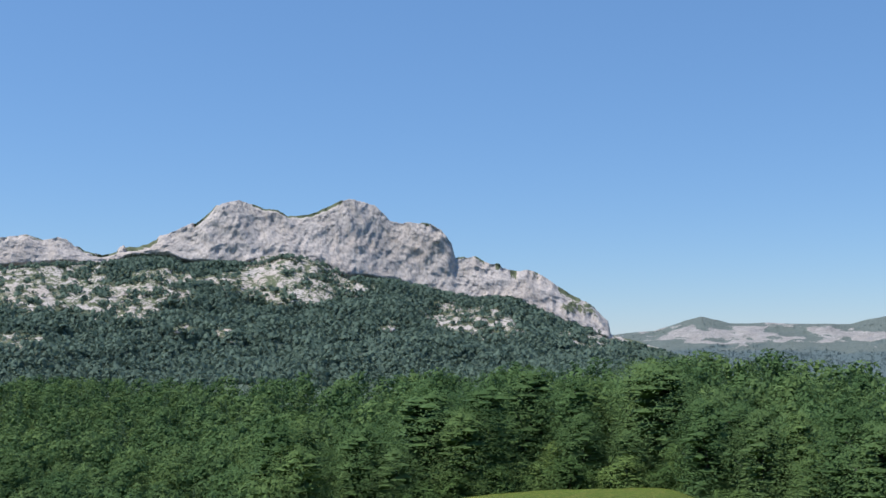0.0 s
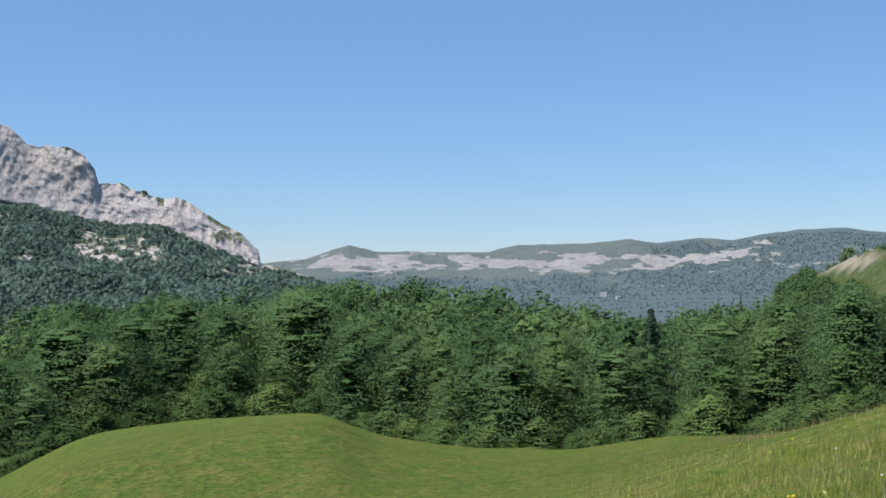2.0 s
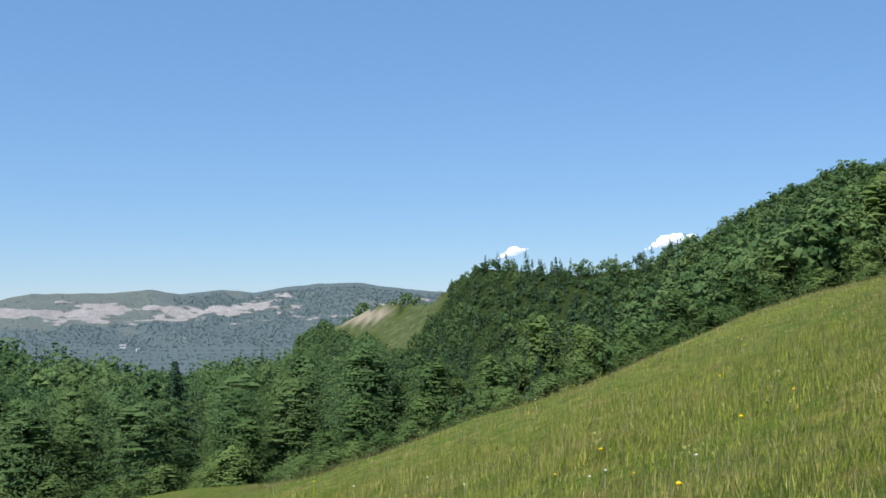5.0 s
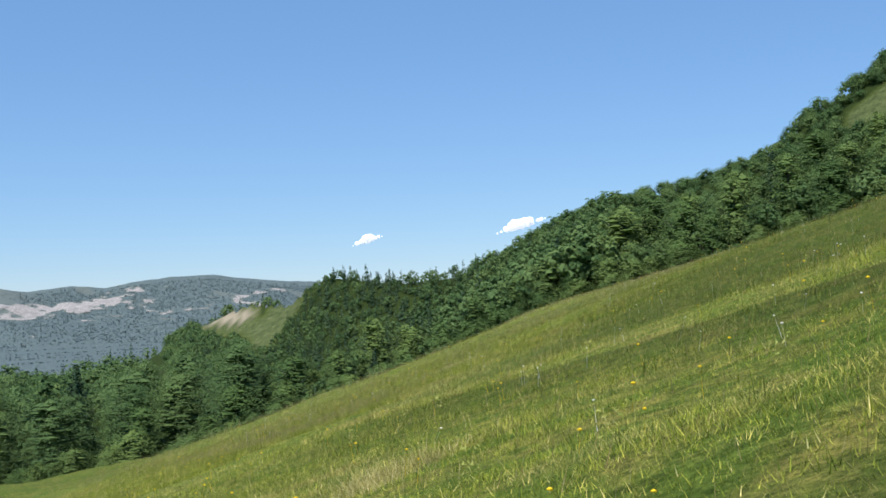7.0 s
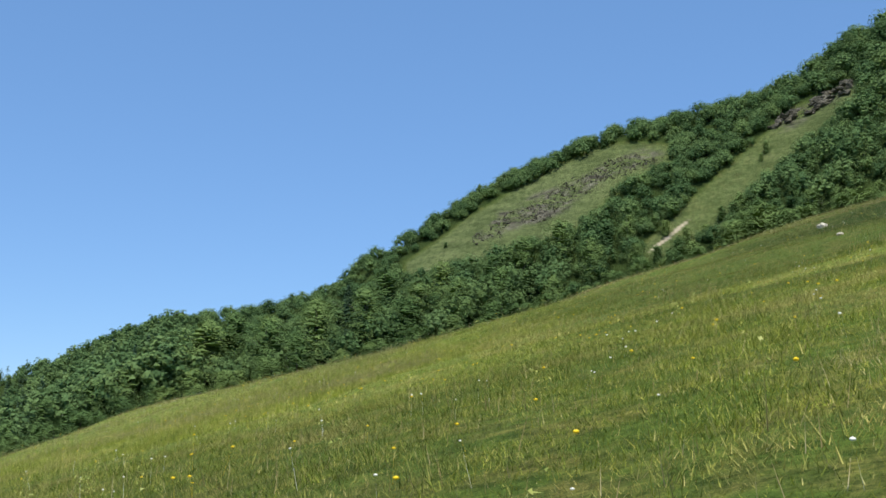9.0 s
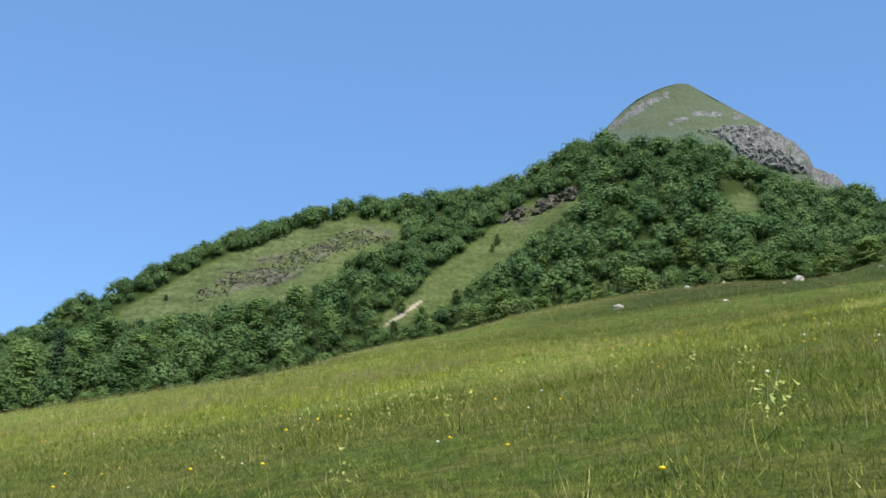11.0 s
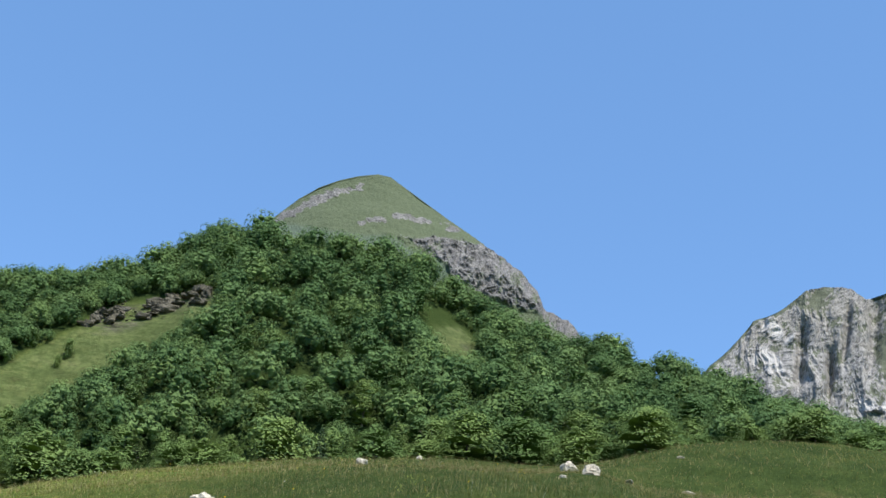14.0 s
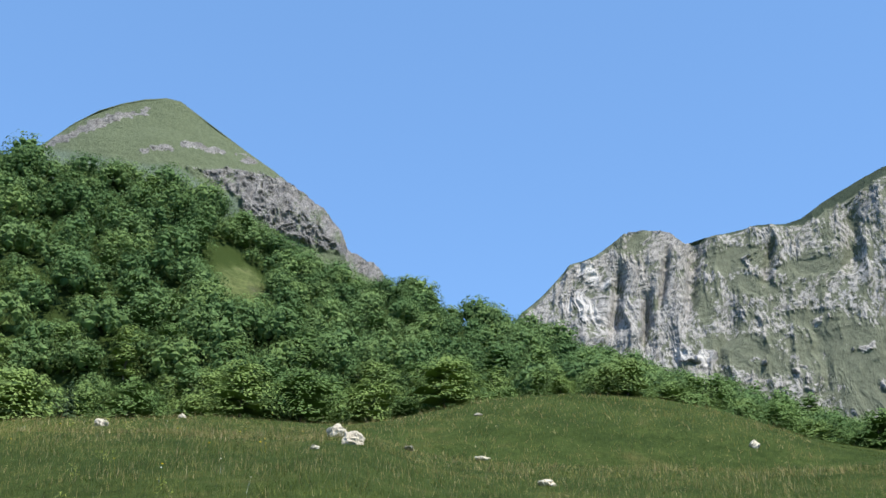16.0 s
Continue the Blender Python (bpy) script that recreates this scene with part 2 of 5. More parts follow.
# bearing and angle of the meadow's rim above the eye
RIM_WEST = [(-30, -11.0), (-5, -9.5), (0, -7.1), (5, -6.6), (11.5, -6.4), (13, -7.5), (18, -8.3), (23, -8.4), (28, -7.6), (33, -7.3), (36, -6.55), (38.3, -5.8),
            (40.2, -5.15), (43.8, -3.95), (46.5, -3.1), (49, -2.0), (51, -1.1), (53, -0.3), (55, 0.7), (57, 1.4), (60, 2.1), (63.3, 2.9), (67, 3.9), (70.7, 4.65)]
RIM_EAST = [(74.4, 5.7), (78, 6.6), (81.5, 7.7), (85, 9.0), (88.5, 10.2), (92, 11.1), (95.5, 12.0), (98.5, 13.0), (101.5, 13.8), (105.3, 14.5), (109, 15.05),
            (112.8, 15.35), (116.4, 15.4), (119.3, 15.4), (121, 15.95), (123, 16.4), (125, 16.6), (126.5, 16.68), (128.5, 16.6), (130.6, 16.3), (132.7, 15.7),
            (134.7, 14.85), (138.1, 14.4), (160, 10)]
# bearing, distance of the rim, height of the trees on it
RIM_WOOD = [(-30, 150, 16), (-5, 150, 16), (0, 160, 17), (5, 165, 16), (11.5, 160, 16), (13, 145, 14.5), (18, 125, 13.5), (23, 115, 12.5), (28, 108, 12), (33, 100, 12.5), (36, 97, 10.5),
            (40.2, 93, 7.5), (45, 88, 5.8), (50, 86, 5), (56, 86, 5), (63, 86, 6.5), (70, 86, 7.5), (77, 86, 6.2), (85, 86, 4.8), (93, 86, 4.0), (101, 86, 3.6), (110, 86, 4.0), (118, 86, 4.2),
            (122, 86, 3.6), (160, 86, 3.2)]
# the nearer swell in front of the knoll: bearing, angle
SWELL = [(117.0, 15.3), (119.4, 15.3), (121.3, 14.75), (124, 14.6), (128.4, 14.5), (134.7, 14.5), (138, 14.4), (160, 10)]
# bearing and angle of the wooded skyline
BROW_WEST = [(-30, -0.6), (-18, -0.7), (-13, -1.1), (-8, -1.3), (-1, -1.2), (2.6, -0.6), (4.5, -1.0), (8.6, -0.5), (11, -0.1), (16.5, -0.45), (19.4, -0.8), (22, -1.1),
             (25.5, -2.0), (28.7, -1.8), (31.7, -0.85), (34.2, 0.67), (36.9, 1.95), (39.5, 2.1), (40.6, 3.0), (41.7, 3.5), (43, 3.5), (45, 3.25), (47.8, 3.3), (49.5, 3.5), (51, 4.0),
             (52.4, 4.4), (54.2, 5.3), (56, 6.3), (58, 7.2), (59.6, 7.75), (62, 7.95), (65.2, 8.65), (68.8, 9.9), (70.3, 10.8), (71.5, 11.9)]
BROW_EAST = [(74, 13.1), (76.4, 14.6), (78.5, 15.95), (80, 16.9), (82.2, 17.6), (84, 18.5), (86, 19.2), (88, 19.9), (90, 20.2), (92, 20.5), (94.4, 20.9), (97.4, 21.5), (99.5, 22.2),
             (101.3, 23.0), (102, 23.8), (105, 24.35), (108, 24.4), (110.5, 24.25), (112.5, 23.45), (114.5, 22.3), (116.6, 21.3), (118.5, 20.7), (120, 20.9), (122, 20.2), (123.2, 19.7),
             (125, 19.4), (127, 18.7), (128.8, 18.1), (130.6, 17.6), (132.7, 17.0), (135, 16.2), (138, 15.3), (160, 8)]
# bearing, distance of the skyline, height of the trees there
BROW_WOOD = [(-30, 420, 10), (-13, 420, 10), (-8, 400, 10), (-1, 380, 10), (2.6, 350, 10), (8.6, 340, 10), (19.4, 340, 10), (22, 330, 10), (25.5, 320, 9), (28.7, 310, 8), (31, 290, 6), (33.7, 230, 3.4),
             (37, 180, 2.6), (39.7, 150, 2.2), (41.6, 130, 1.7), (45, 116, 1.5), (50, 108, 1.5), (60, 108, 2.2), (85, 108, 2.4), (98, 108, 2.8), (102, 108, 3.6), (110, 108, 3.6), (115, 108, 3.2), (160, 108, 3.0)]


def merged(line, wood):
    """One table of bearing, angle, distance and tree height."""
    line, wood = np.array(line, float), np.array(wood, float)
    az = np.unique(np.concatenate([line[:, 0], wood[:, 0]]))
    return np.stack([az] + [np.interp(az, q[:, 0], q[:, k]) for q, k in ((line, 1), (wood, 1), (wood, 2))], 1)


RIM, BROWS = merged(RIM_WEST + RIM_EAST, RIM_WOOD), merged(BROW_WEST + BROW_EAST, BROW_WOOD)


def tan_d(a):
    return np.tan(np.radians(a))


FINE = np.arange(-180.0, 180.5, 0.5)


def rim_slopes():
    """The meadow's slope by bearing, once as the rim has it and once evened out for the ground nearby."""
    rc, ec = table(RIM, 2, FINE), table(RIM, 1, FINE)
    side = step(-45, -25, FINE) * (1 - step(140, 165, FINE))
    rim = side * (tan_d(ec) + EYE / rc) + (1 - side) * (0.21 * np.sin(np.radians(FINE)) - 0.24 * np.cos(np.radians(FINE)))
    even = 0.21 * np.sin(np.radians(FINE)) - 0.24 * np.cos(np.radians(FINE))
    k = np.exp(-(np.arange(-6, 7) / 2.5) ** 2)
    sharp = np.convolve(np.concatenate([rim[-7:-1], rim, rim[1:7]]), k / k.sum(), "valid")
    return sharp, even


SHARP, EVEN = rim_slopes()


def height(x, y):
    """The ground's height. The eye of the first view stands 1.6 m over the origin."""
    x, y = np.asarray(x, float), np.asarray(y, float)
    az, r = np.degrees(np.arctan2(x, y)), np.hypot(x, y)
    open_side = step(-45, -25, az) * (1 - step(140, 165, az))
    rc = table(RIM, 2, az)
    sharp = np.interp(az, FINE, SHARP)
    slope = sharp + (np.interp(az, FINE, EVEN) - sharp) * (1 - step(24, 70, r))
    rt = table(BROWS, 2, az)
    zc = sharp * rc
    zt = EYE + rt * tan_d(table(BROWS, 1, az)) - table(BROWS, 3, az) * np.where(az > 40, 0.72, 0.9)
    dip = np.where(az > 38, 1.2, 0.5)
    v = np.clip((r - rc - 3) / (rt - rc - 3), 0, 1)
    lift = np.where(az > 50, v ** 0.85, v)
    wood = zc - dip + (zt - zc + dip) * lift
    back = zt - (r - rt) * 0.45
    far = np.where(r > rt, np.maximum(back, -70 - np.clip(r - 900, 0, 4000) * 0.02), wood)
    meadow = slope * r
    swell = tan_d(table(SWELL, 1, az)) + EYE / 66
    knoll = np.minimum(r, 66) * swell + np.clip((r - 68) / 18, 0, 1) ** 0.8 * (zc - 66 * swell) - 0.4 * np.sin(np.clip((r - 66) / 8, 0, 1) * np.pi)
    w = step(117, 119.5, az) * (1 - step(134, 142, az)) * step(25, 45, r)
    meadow = meadow + w * (knoll - meadow)
    beyond = np.where(r < rc, meadow, np.where(r < rc + 3, zc - dip * (r - rc) / 3, far))
    z = open_side * beyond + (1 - open_side) * slope * np.minimum(r, 400)
    bumps = fbm(x / 14, y / 14, 0 * x, 3, 5) * 0.25 + fbm(x / 3.1, y / 3.1, 0 * x, 3, 9) * 0.07
    return z + bumps * step(3, 15, r)


def seen_from_start(x, y, z):
    """Bearing and angle in degrees at the first view's eye."""
    return np.degrees(np.arctan2(x, y)), np.degrees(np.arctan2(z - EYE, np.hypot(x, y)))


def blob(az, el, spots):
    """1 inside soft ellipses (bearing, angle, half width, half height, lean)."""
    out = np.zeros_like(np.asarray(az, float))
    for a, e, w, h, lean in spots:
        u, v = (az - a), (el - e) - lean * (az - a)
        out = np.maximum(out, 1.4 - np.hypot(u / w, v / h))
    return np.clip(out, 0, 1)


# glades: bearings with the lower and the upper angle of the open turf
GLADES = [[(74.0, 11.0, 11.3), (76.3, 11.2, 12.9), (78.1, 11.7, 14.2), (80.1, 12.3, 15.3), (82.0, 12.9, 16.5), (83.9, 13.6, 17.3), (85.7, 14.4, 18.2), (87.4, 15.9, 18.6), (89.3, 16.9, 18.6), (91.2, 17.7, 18.3)],
          [(89.8, 11.9, 12.4), (91.0, 12.2, 13.4), (92.6, 12.9, 14.9), (94.6, 13.6, 16.5), (95.6, 14.9, 17.3), (97.3, 16.4, 18.6), (99.0, 17.6, 20.0), (101.2, 19.4, 20.5), (103.0, 20.7, 21.1)],
          [(37.0, -0.9, -0.6), (38.3, -0.4, 1.0), (39.4, 0.9, 1.9), (40.2, 1.9, 2.3)], [(34.6, 0.1, 0.5), (36.0, 0.1, 1.3), (37.4, 0.2, 1.2)],
          [(112.6, 20.2, 20.4), (113.0, 20.2, 20.8), (113.9, 20.0, 20.8), (114.7, 19.7, 19.9)]]
SCREES = [[(78.6, 12.9, 13.2), (80.0, 13.3, 14.5), (82.4, 13.9, 15.5), (84.6, 14.7, 16.2), (86.0, 15.9, 17.0), (87.0, 16.3, 17.7), (89.4, 17.0, 18.2), (91.0, 17.5, 18.0)],
          [(97.5, 18.7, 19.2), (99.0, 18.9, 20.1), (100.8, 19.8, 20.3), (103.1, 20.9, 21.3)],
          [(34.6, 0.2, 0.4), (35.6, 0.2, 1.1), (36.4, 0.3, 1.0), (37.3, 0.6, 0.7)], [(114.0, 19.6, 20.1), (114.7, 19.5, 19.9)]]


def inside(az, el, bands, low=0.0):
    """How far inside the bands a direction is, in degrees; negative outside."""
    out = np.full(np.shape(az), -9.0)
    for band in bands:
        b = np.array(band)
        lo, hi = np.interp(az, b[:, 0], b[:, 1]) - low, np.interp(az, b[:, 0], b[:, 2])
        out = np.maximum(out, np.minimum(np.minimum(el - lo, hi - el), np.minimum(az - b[0, 0], b[-1, 0] - az)))
    return out


def lush(x, y):
    """Mask darkening the sward's colour to tune brightness, mostly on the meadow's upper, eastern part."""
    r, az = np.hypot(x, y), np.degrees(np.arctan2(x, y))
    n = fbm(x / 18, y / 18, 0 * x, 3, 27)
    east = step(83, 112, az + n * 9) * (0.52 * step(3, 18, r + n * 4) + 0.48 * step(18, 56, r + n * 8)) * (1 - step(140, 168, az))
    rear = 0.5 * step(-16, 4, y + n * 4) * step(3, -9, x + n * 4) * step(-60, -40, x)
    mid = 0.48 * step(52, 76, az) * step(14, 30, r) * (1 - step(110, 135, az))
    south = 0.6 * step(5, -4, y + n * 4) * step(-8, 3, x + n * 4) * (1 - step(38, 55, r)) * (1 - step(140, 168, az))
    east = np.maximum.reduce([east, mid, south, rear * (r < 45)])
    west = 0.42 * step(50, 30, az) * (az > -60) * step(22, 55, r)
    return np.clip(np.maximum((0.06 + 0.94 * east) * (r < 125), west * (r < 175)), 0, 1)


def build_ground():
    rings = np.concatenate([np.linspace(0.0, 60, 60), np.linspace(61, 84, 28), np.linspace(84.5, 96, 80), np.linspace(96.3, 112, 36), np.linspace(113, 180, 60), np.linspace(183, 480, 50), np.geomspace(490, 4900, 30)])
    bear = np.concatenate([np.linspace(-180, -40, 50, endpoint=False), np.linspace(-40, 72, 220, endpoint=False), np.linspace(72, 104, 150, endpoint=False), np.linspace(104, 160, 120, endpoint=False), np.linspace(160, 180, 11)])
    r, az = np.meshgrid(rings, bear, indexing="ij")
    x, y = r * np.sin(np.radians(az)), r * np.cos(np.radians(az))
    z = height(x, y)
    a, e = seen_from_start(x, y, z)
    rough = fbm(x / 6, y / 6, z / 6, 4, 3)
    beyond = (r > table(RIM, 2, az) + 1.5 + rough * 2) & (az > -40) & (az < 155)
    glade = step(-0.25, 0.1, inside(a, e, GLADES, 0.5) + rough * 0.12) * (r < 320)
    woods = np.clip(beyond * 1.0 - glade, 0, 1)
    scree = step(-0.1, 0.25, inside(a, e, SCREES) + rough * 0.3) * glade
    track = step(0.35, 0.6, blob(a, e, [(91.4, 12.9, 1.35, 0.14, 0.75)]) + rough * 0.05) * (r > 87) * (r < 130)
    track = np.maximum(track, 0.75 * step(-0.15, 0.15, inside(a, e, SCREES[2:3]) + rough * 0.2) * (r > 120) * (r < 320))
    faces = grid_faces(len(rings), len(bear))
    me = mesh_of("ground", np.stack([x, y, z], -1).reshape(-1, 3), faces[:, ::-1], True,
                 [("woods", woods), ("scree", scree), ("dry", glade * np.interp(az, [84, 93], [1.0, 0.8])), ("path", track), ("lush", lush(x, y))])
    me.materials.append(MEADOW)
    return tagged(new("ground", me), "sloping green hay meadow running into wooded hills and valley", "meadow", kind="structure")


build_ground()


# ---- mountains ----
def relief(name, az0, az1, cols, knots, rows, shape, material, label, category="mountain", smooth=True):
    """A mountain as a sheet over bearing and profile. knots(az): distances and heights from foot over the crest to the back; shape moves the points."""
    az = np.linspace(az0, az1, cols)
    kr, kz = knots(az)
    s = np.linspace(0, 1, kr.shape[0])
    share = np.array(rows)
    pos = np.concatenate([np.linspace(s[i], s[i + 1], n, endpoint=False) for i, n in enumerate(share)] + [[1.0]])
    r = np.stack([np.interp(pos, s, kr[:, c]) for c in range(cols)], 1)
    z = np.stack([np.interp(pos, s, kz[:, c]) for c in range(cols)], 1)
    a = np.broadcast_to(az, r.shape)
    r, z, rock = shape(a, r, z, np.broadcast_to(pos[:, None], r.shape))
    x, y = r * np.sin(np.radians(a)), r * np.cos(np.radians(a))
    me = mesh_of(name, np.stack([x, y, z], -1).reshape(-1, 3), grid_faces(len(pos), cols)[:, ::-1], smooth, [("rock", rock)])
    me.materials.append(material)
    return tagged(new(name, me), label, category, kind="structure"), (x, y, z, rock)


MASSIF_TOP = [(-28, 5.4), (-20.8, 5.26), (-19.7, 5.56), (-18.9, 5.27), (-18.3, 5.37), (-17.5, 4.79), (-16.3, 4.77), (-14.7, 4.99), (-13.2, 5.64), (-12.1, 6.25),
              (-11.1, 6.95), (-9.9, 7.25), (-8.7, 6.95), (-7.6, 6.67), (-6.5, 6.85), (-5.4, 7.33), (-4.4, 7.47), (-3.3, 7.15), (-2.6, 6.44), (-1.8, 6.31),
              (-1.1, 6.36), (-0.1, 6.06), (0.4, 5.42), (0.6, 4.6), (1.5, 4.59), (3.2, 4.04), (4.3, 3.95), (5.4, 3.34), (6.2, 2.79), (7.3, 2.1),
              (8.0, 1.41), (8.1, 0.87), (9.2, 0.55), (12, -0.3)]
MASSIF_FOOT = [(-28, 4.0), (-21, 3.8), (-16, 4.2), (-14.5, 4.6), (-13.2, 4.5), (-12.6, 4.22), (-9.2, 4.13), (-7.8, 4.5), (-6.2, 4.3), (-4.8, 3.62), (-2.3, 3.49),
               (-0.7, 2.86), (1.3, 2.53), (3.2, 2.52), (4.8, 1.83), (8.1, 0.6), (12, -0.6)]
KNOBS = [(-7.3, 3.25, 3.4, 1.1, 0), (1.5, 1.35, 2.6, 0.80, -0.1), (-2.7, 1.2, 0.5, 0.3, 0), (-19.2, 3.8, 3.8, 2.0, -0.12), (-15.6, 2.5, 2.8, 1.1, 0),
         (-20, 0.4, 1.5, 0.35, 0), (-10.3, 0.75, 0.8, 0.32, -0.3), (7.5, 0.4, 1.3, 0.45, 0), (-13.6, 3.5, 1.5, 0.45, 0), (-12.4, 0.9, 0.5, 0.15, 0), (5.8, 0.8, 0.5, 0.3, 0)]


def massif_knots(az):
    top, foot = table(MASSIF_TOP, 1, az), np.minimum(table(MASSIF_FOOT, 1, az), table(MASSIF_TOP, 1, az) - 0.1)
    one = np.ones_like(az)
    rr = np.stack([900 * one, 1250 * one, 1660 * one, 1700 * one, 1742 * one, 2300 * one])
    zz = np.stack([-90 * one, 1250 * tan_d(-1.6) * one, 1660 * tan_d(foot - 0.1), 1700 * tan_d(foot), 1742 * tan_d(top), -150 * one])
    return rr, zz


def massif_shape(a, r, z, pos):
    e = np.degrees(np.arctan2(z - EYE, r))
    foot, top = table(MASSIF_FOOT, 1, a), table(MASSIF_TOP, 1, a)
    x, y = r * np.sin(np.radians(a)), r * np.cos(np.radians(a))
    wob = fbm(x / 60, y / 60, z / 60, 5, 21)
    cliff = step(-0.12, 0.12, e - foot + wob * 0.22) * (pos < 0.82)
    scrub = step(0.0, 0.5, wob + (a - 3.0) * 0.10 + (e - foot) * 0.25 - 0.80) * (a > 1.0) + step(0.25, 0.6, wob - (e - foot) * 1.2)
    top_turf = step(0.28 + 0.5 * step(0.8, 3, a), 0.06, top - e + wob * 0.2) * step(0.0, 0.4, fbm(a * 1.3, 0, 0, 3, 4) + 0.15)
    knob = step(0.20, 0.55, blob(a, e, KNOBS) + wob * 0.42 + (ridged(x / 14, y / 14, z / 40, 3, 45) - 0.6) * 0.5)
    rock = np.clip(np.maximum(cliff * (1 - 0.8 * np.clip(scrub, 0, 1)) * (1 - top_turf), knob * (0.45 + 0.32 * fbm(x / 9, y / 9, z / 14, 4, 47))), 0, 1)
    back = pos < 0.81
    rid = ridged(x / 120 + z / 240, y / 120, z / 230, 4, 31) - 0.55
    rib = ridged(x / 30 + z / 60 + wob * 0.8, y / 30, z / 64, 4, 41) - 0.55
    r = r - back * (rock * (rid * 46 + rib * 9 + (ridged(x / 11 - z / 30, y / 11, z / 24, 3, 43) - 0.55) * 5) + knob * 6 + (1 - rock) * wob * 20)
    z = z + back * ((1 - rock) * wob * 7 * (pos > 0.1) + (top - e < 0.6) * fbm(x / 35, y / 35, 0, 4, 8) * 5 * (e > foot + 0.3))
    return r, z, np.where(pos > 0.82, 0.2, rock - 0.9 * (rock < 0.25) * (e < foot))


massif, massif_grid = relief("mountain_massif", -28, 12, 640, massif_knots, (8, 56, 12, 96, 8), massif_shape, LIMESTONE,
                             "pale limestone mountain massif with cliffs above dark forest")

FAR_TOP = [(0, 0.6), (8.2, 0.8), (10.2, 1.0), (11.6, 1.48), (12.4, 1.66), (13.7, 1.33), (16.5, 1.31), (19.1, 1.26), (20.6, 1.58), (22, 1.61), (24.4, 1.68), (26, 1.8),
           (27.3, 1.64), (29.3, 1.84), (30.9, 1.71), (32, 1.93), (33.7, 2.13), (35.9, 2.21), (38.1, 1.87), (42, 1.6), (48, 1.2)]
FAR_BANDS = [(12.5, 0.65, 4.0, 0.55, -0.02), (19.0, 0.75, 3.0, 0.32, 0.02), (23.0, 0.75, 3.0, 0.42, 0.03), (28.5, 0.75, 3.0, 0.38, 0.1), (33.2, 0.65, 1.0, 0.33, 0.0), (25.0, -0.75, 1.3, 0.16, -0.2)]


def far_knots(az):
    top = table(FAR_TOP, 1, az)
    one = np.ones_like(az)
    rr = np.stack([2300 * one, 3000 * one, 3400 * one, 3650 * one, 4300 * one])
    zz = np.stack([-150 * one, 3000 * tan_d(-0.9) * one, 3400 * tan_d(0.2 + 0.2 * top), 3650 * tan_d(top), -200 * one])
    return rr, zz


def far_shape(a, r, z, pos):
    e = np.degrees(np.arctan2(z - EYE, r))
    x, y = r * np.sin(np.radians(a)), r * np.cos(np.radians(a))
    wob = fbm(x / 110, y / 110, z / 60, 5, 51)
    streak = fbm(x / 38 + z / 60, y / 38, z / 30, 5, 53)
    edge = fbm(x / 90, y / 90, z / 70, 4, 54)
    fingers = step(0.0, 0.5, edge + (0.30 - e) * 1.2)
    rock = np.clip(0.80 * step(0.40, 0.95, blob(a, e, FAR_BANDS) + wob * 0.95 + streak * 0.7 - 0.55 * fingers) + 0.18 * streak, 0, 1)
    woody = step(0.1, 0.4, 0.30 - e + edge * 0.5) + step(25, 29, a) * step(-0.9, -0.4, edge)
    rock = rock - np.clip(woody, 0, 1) * (rock < 0.3)
    front = (pos < 0.76) & (pos > 0.05)
    r = r - front * (np.clip(rock, 0, 1) * (ridged(x / 130, y / 130, z / 200, 4, 55) - 0.4) * 26 + wob * 12)
    z = z + front * (wob * 6 * (pos < 0.7) + fbm(x / 80, y / 80, 0, 4, 57) * 3)
    return r, z, rock


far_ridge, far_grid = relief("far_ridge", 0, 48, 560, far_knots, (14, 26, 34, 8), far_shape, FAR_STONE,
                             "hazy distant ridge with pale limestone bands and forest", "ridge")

PEAK_TOP = [(95, 17.2), (100, 21.0), (103, 23.3), (104.6, 24.6), (105.7, 25.6), (106.6, 26.22), (107.5, 26.62), (108.4, 26.9), (109.3, 27.06), (109.9, 27.0), (110.6, 26.62), (111.7, 26.02), (112.8, 25.4),
            (114.2, 24.65), (115.4, 23.85), (116.5, 23.15), (117.2, 22.5), (117.5, 21.7), (118.2, 21.35), (118.9, 21.05), (119.3, 20.6), (120.6, 18.0), (122.5, 14)]


def peak_knots(az):
    top = table(PEAK_TOP, 1, az)
    one = np.ones_like(az)
    rr = np.stack([108 * one, 112 * one, 119 * one, 150 * one])
    base = np.minimum(22.5, top - 1.2)
    zz = np.stack([EYE + 108 * tan_d(base - 3), EYE + 112 * tan_d(base + 0.3 * (top - base)), EYE + 119 * tan_d(top), 0 * one])
    return rr, zz


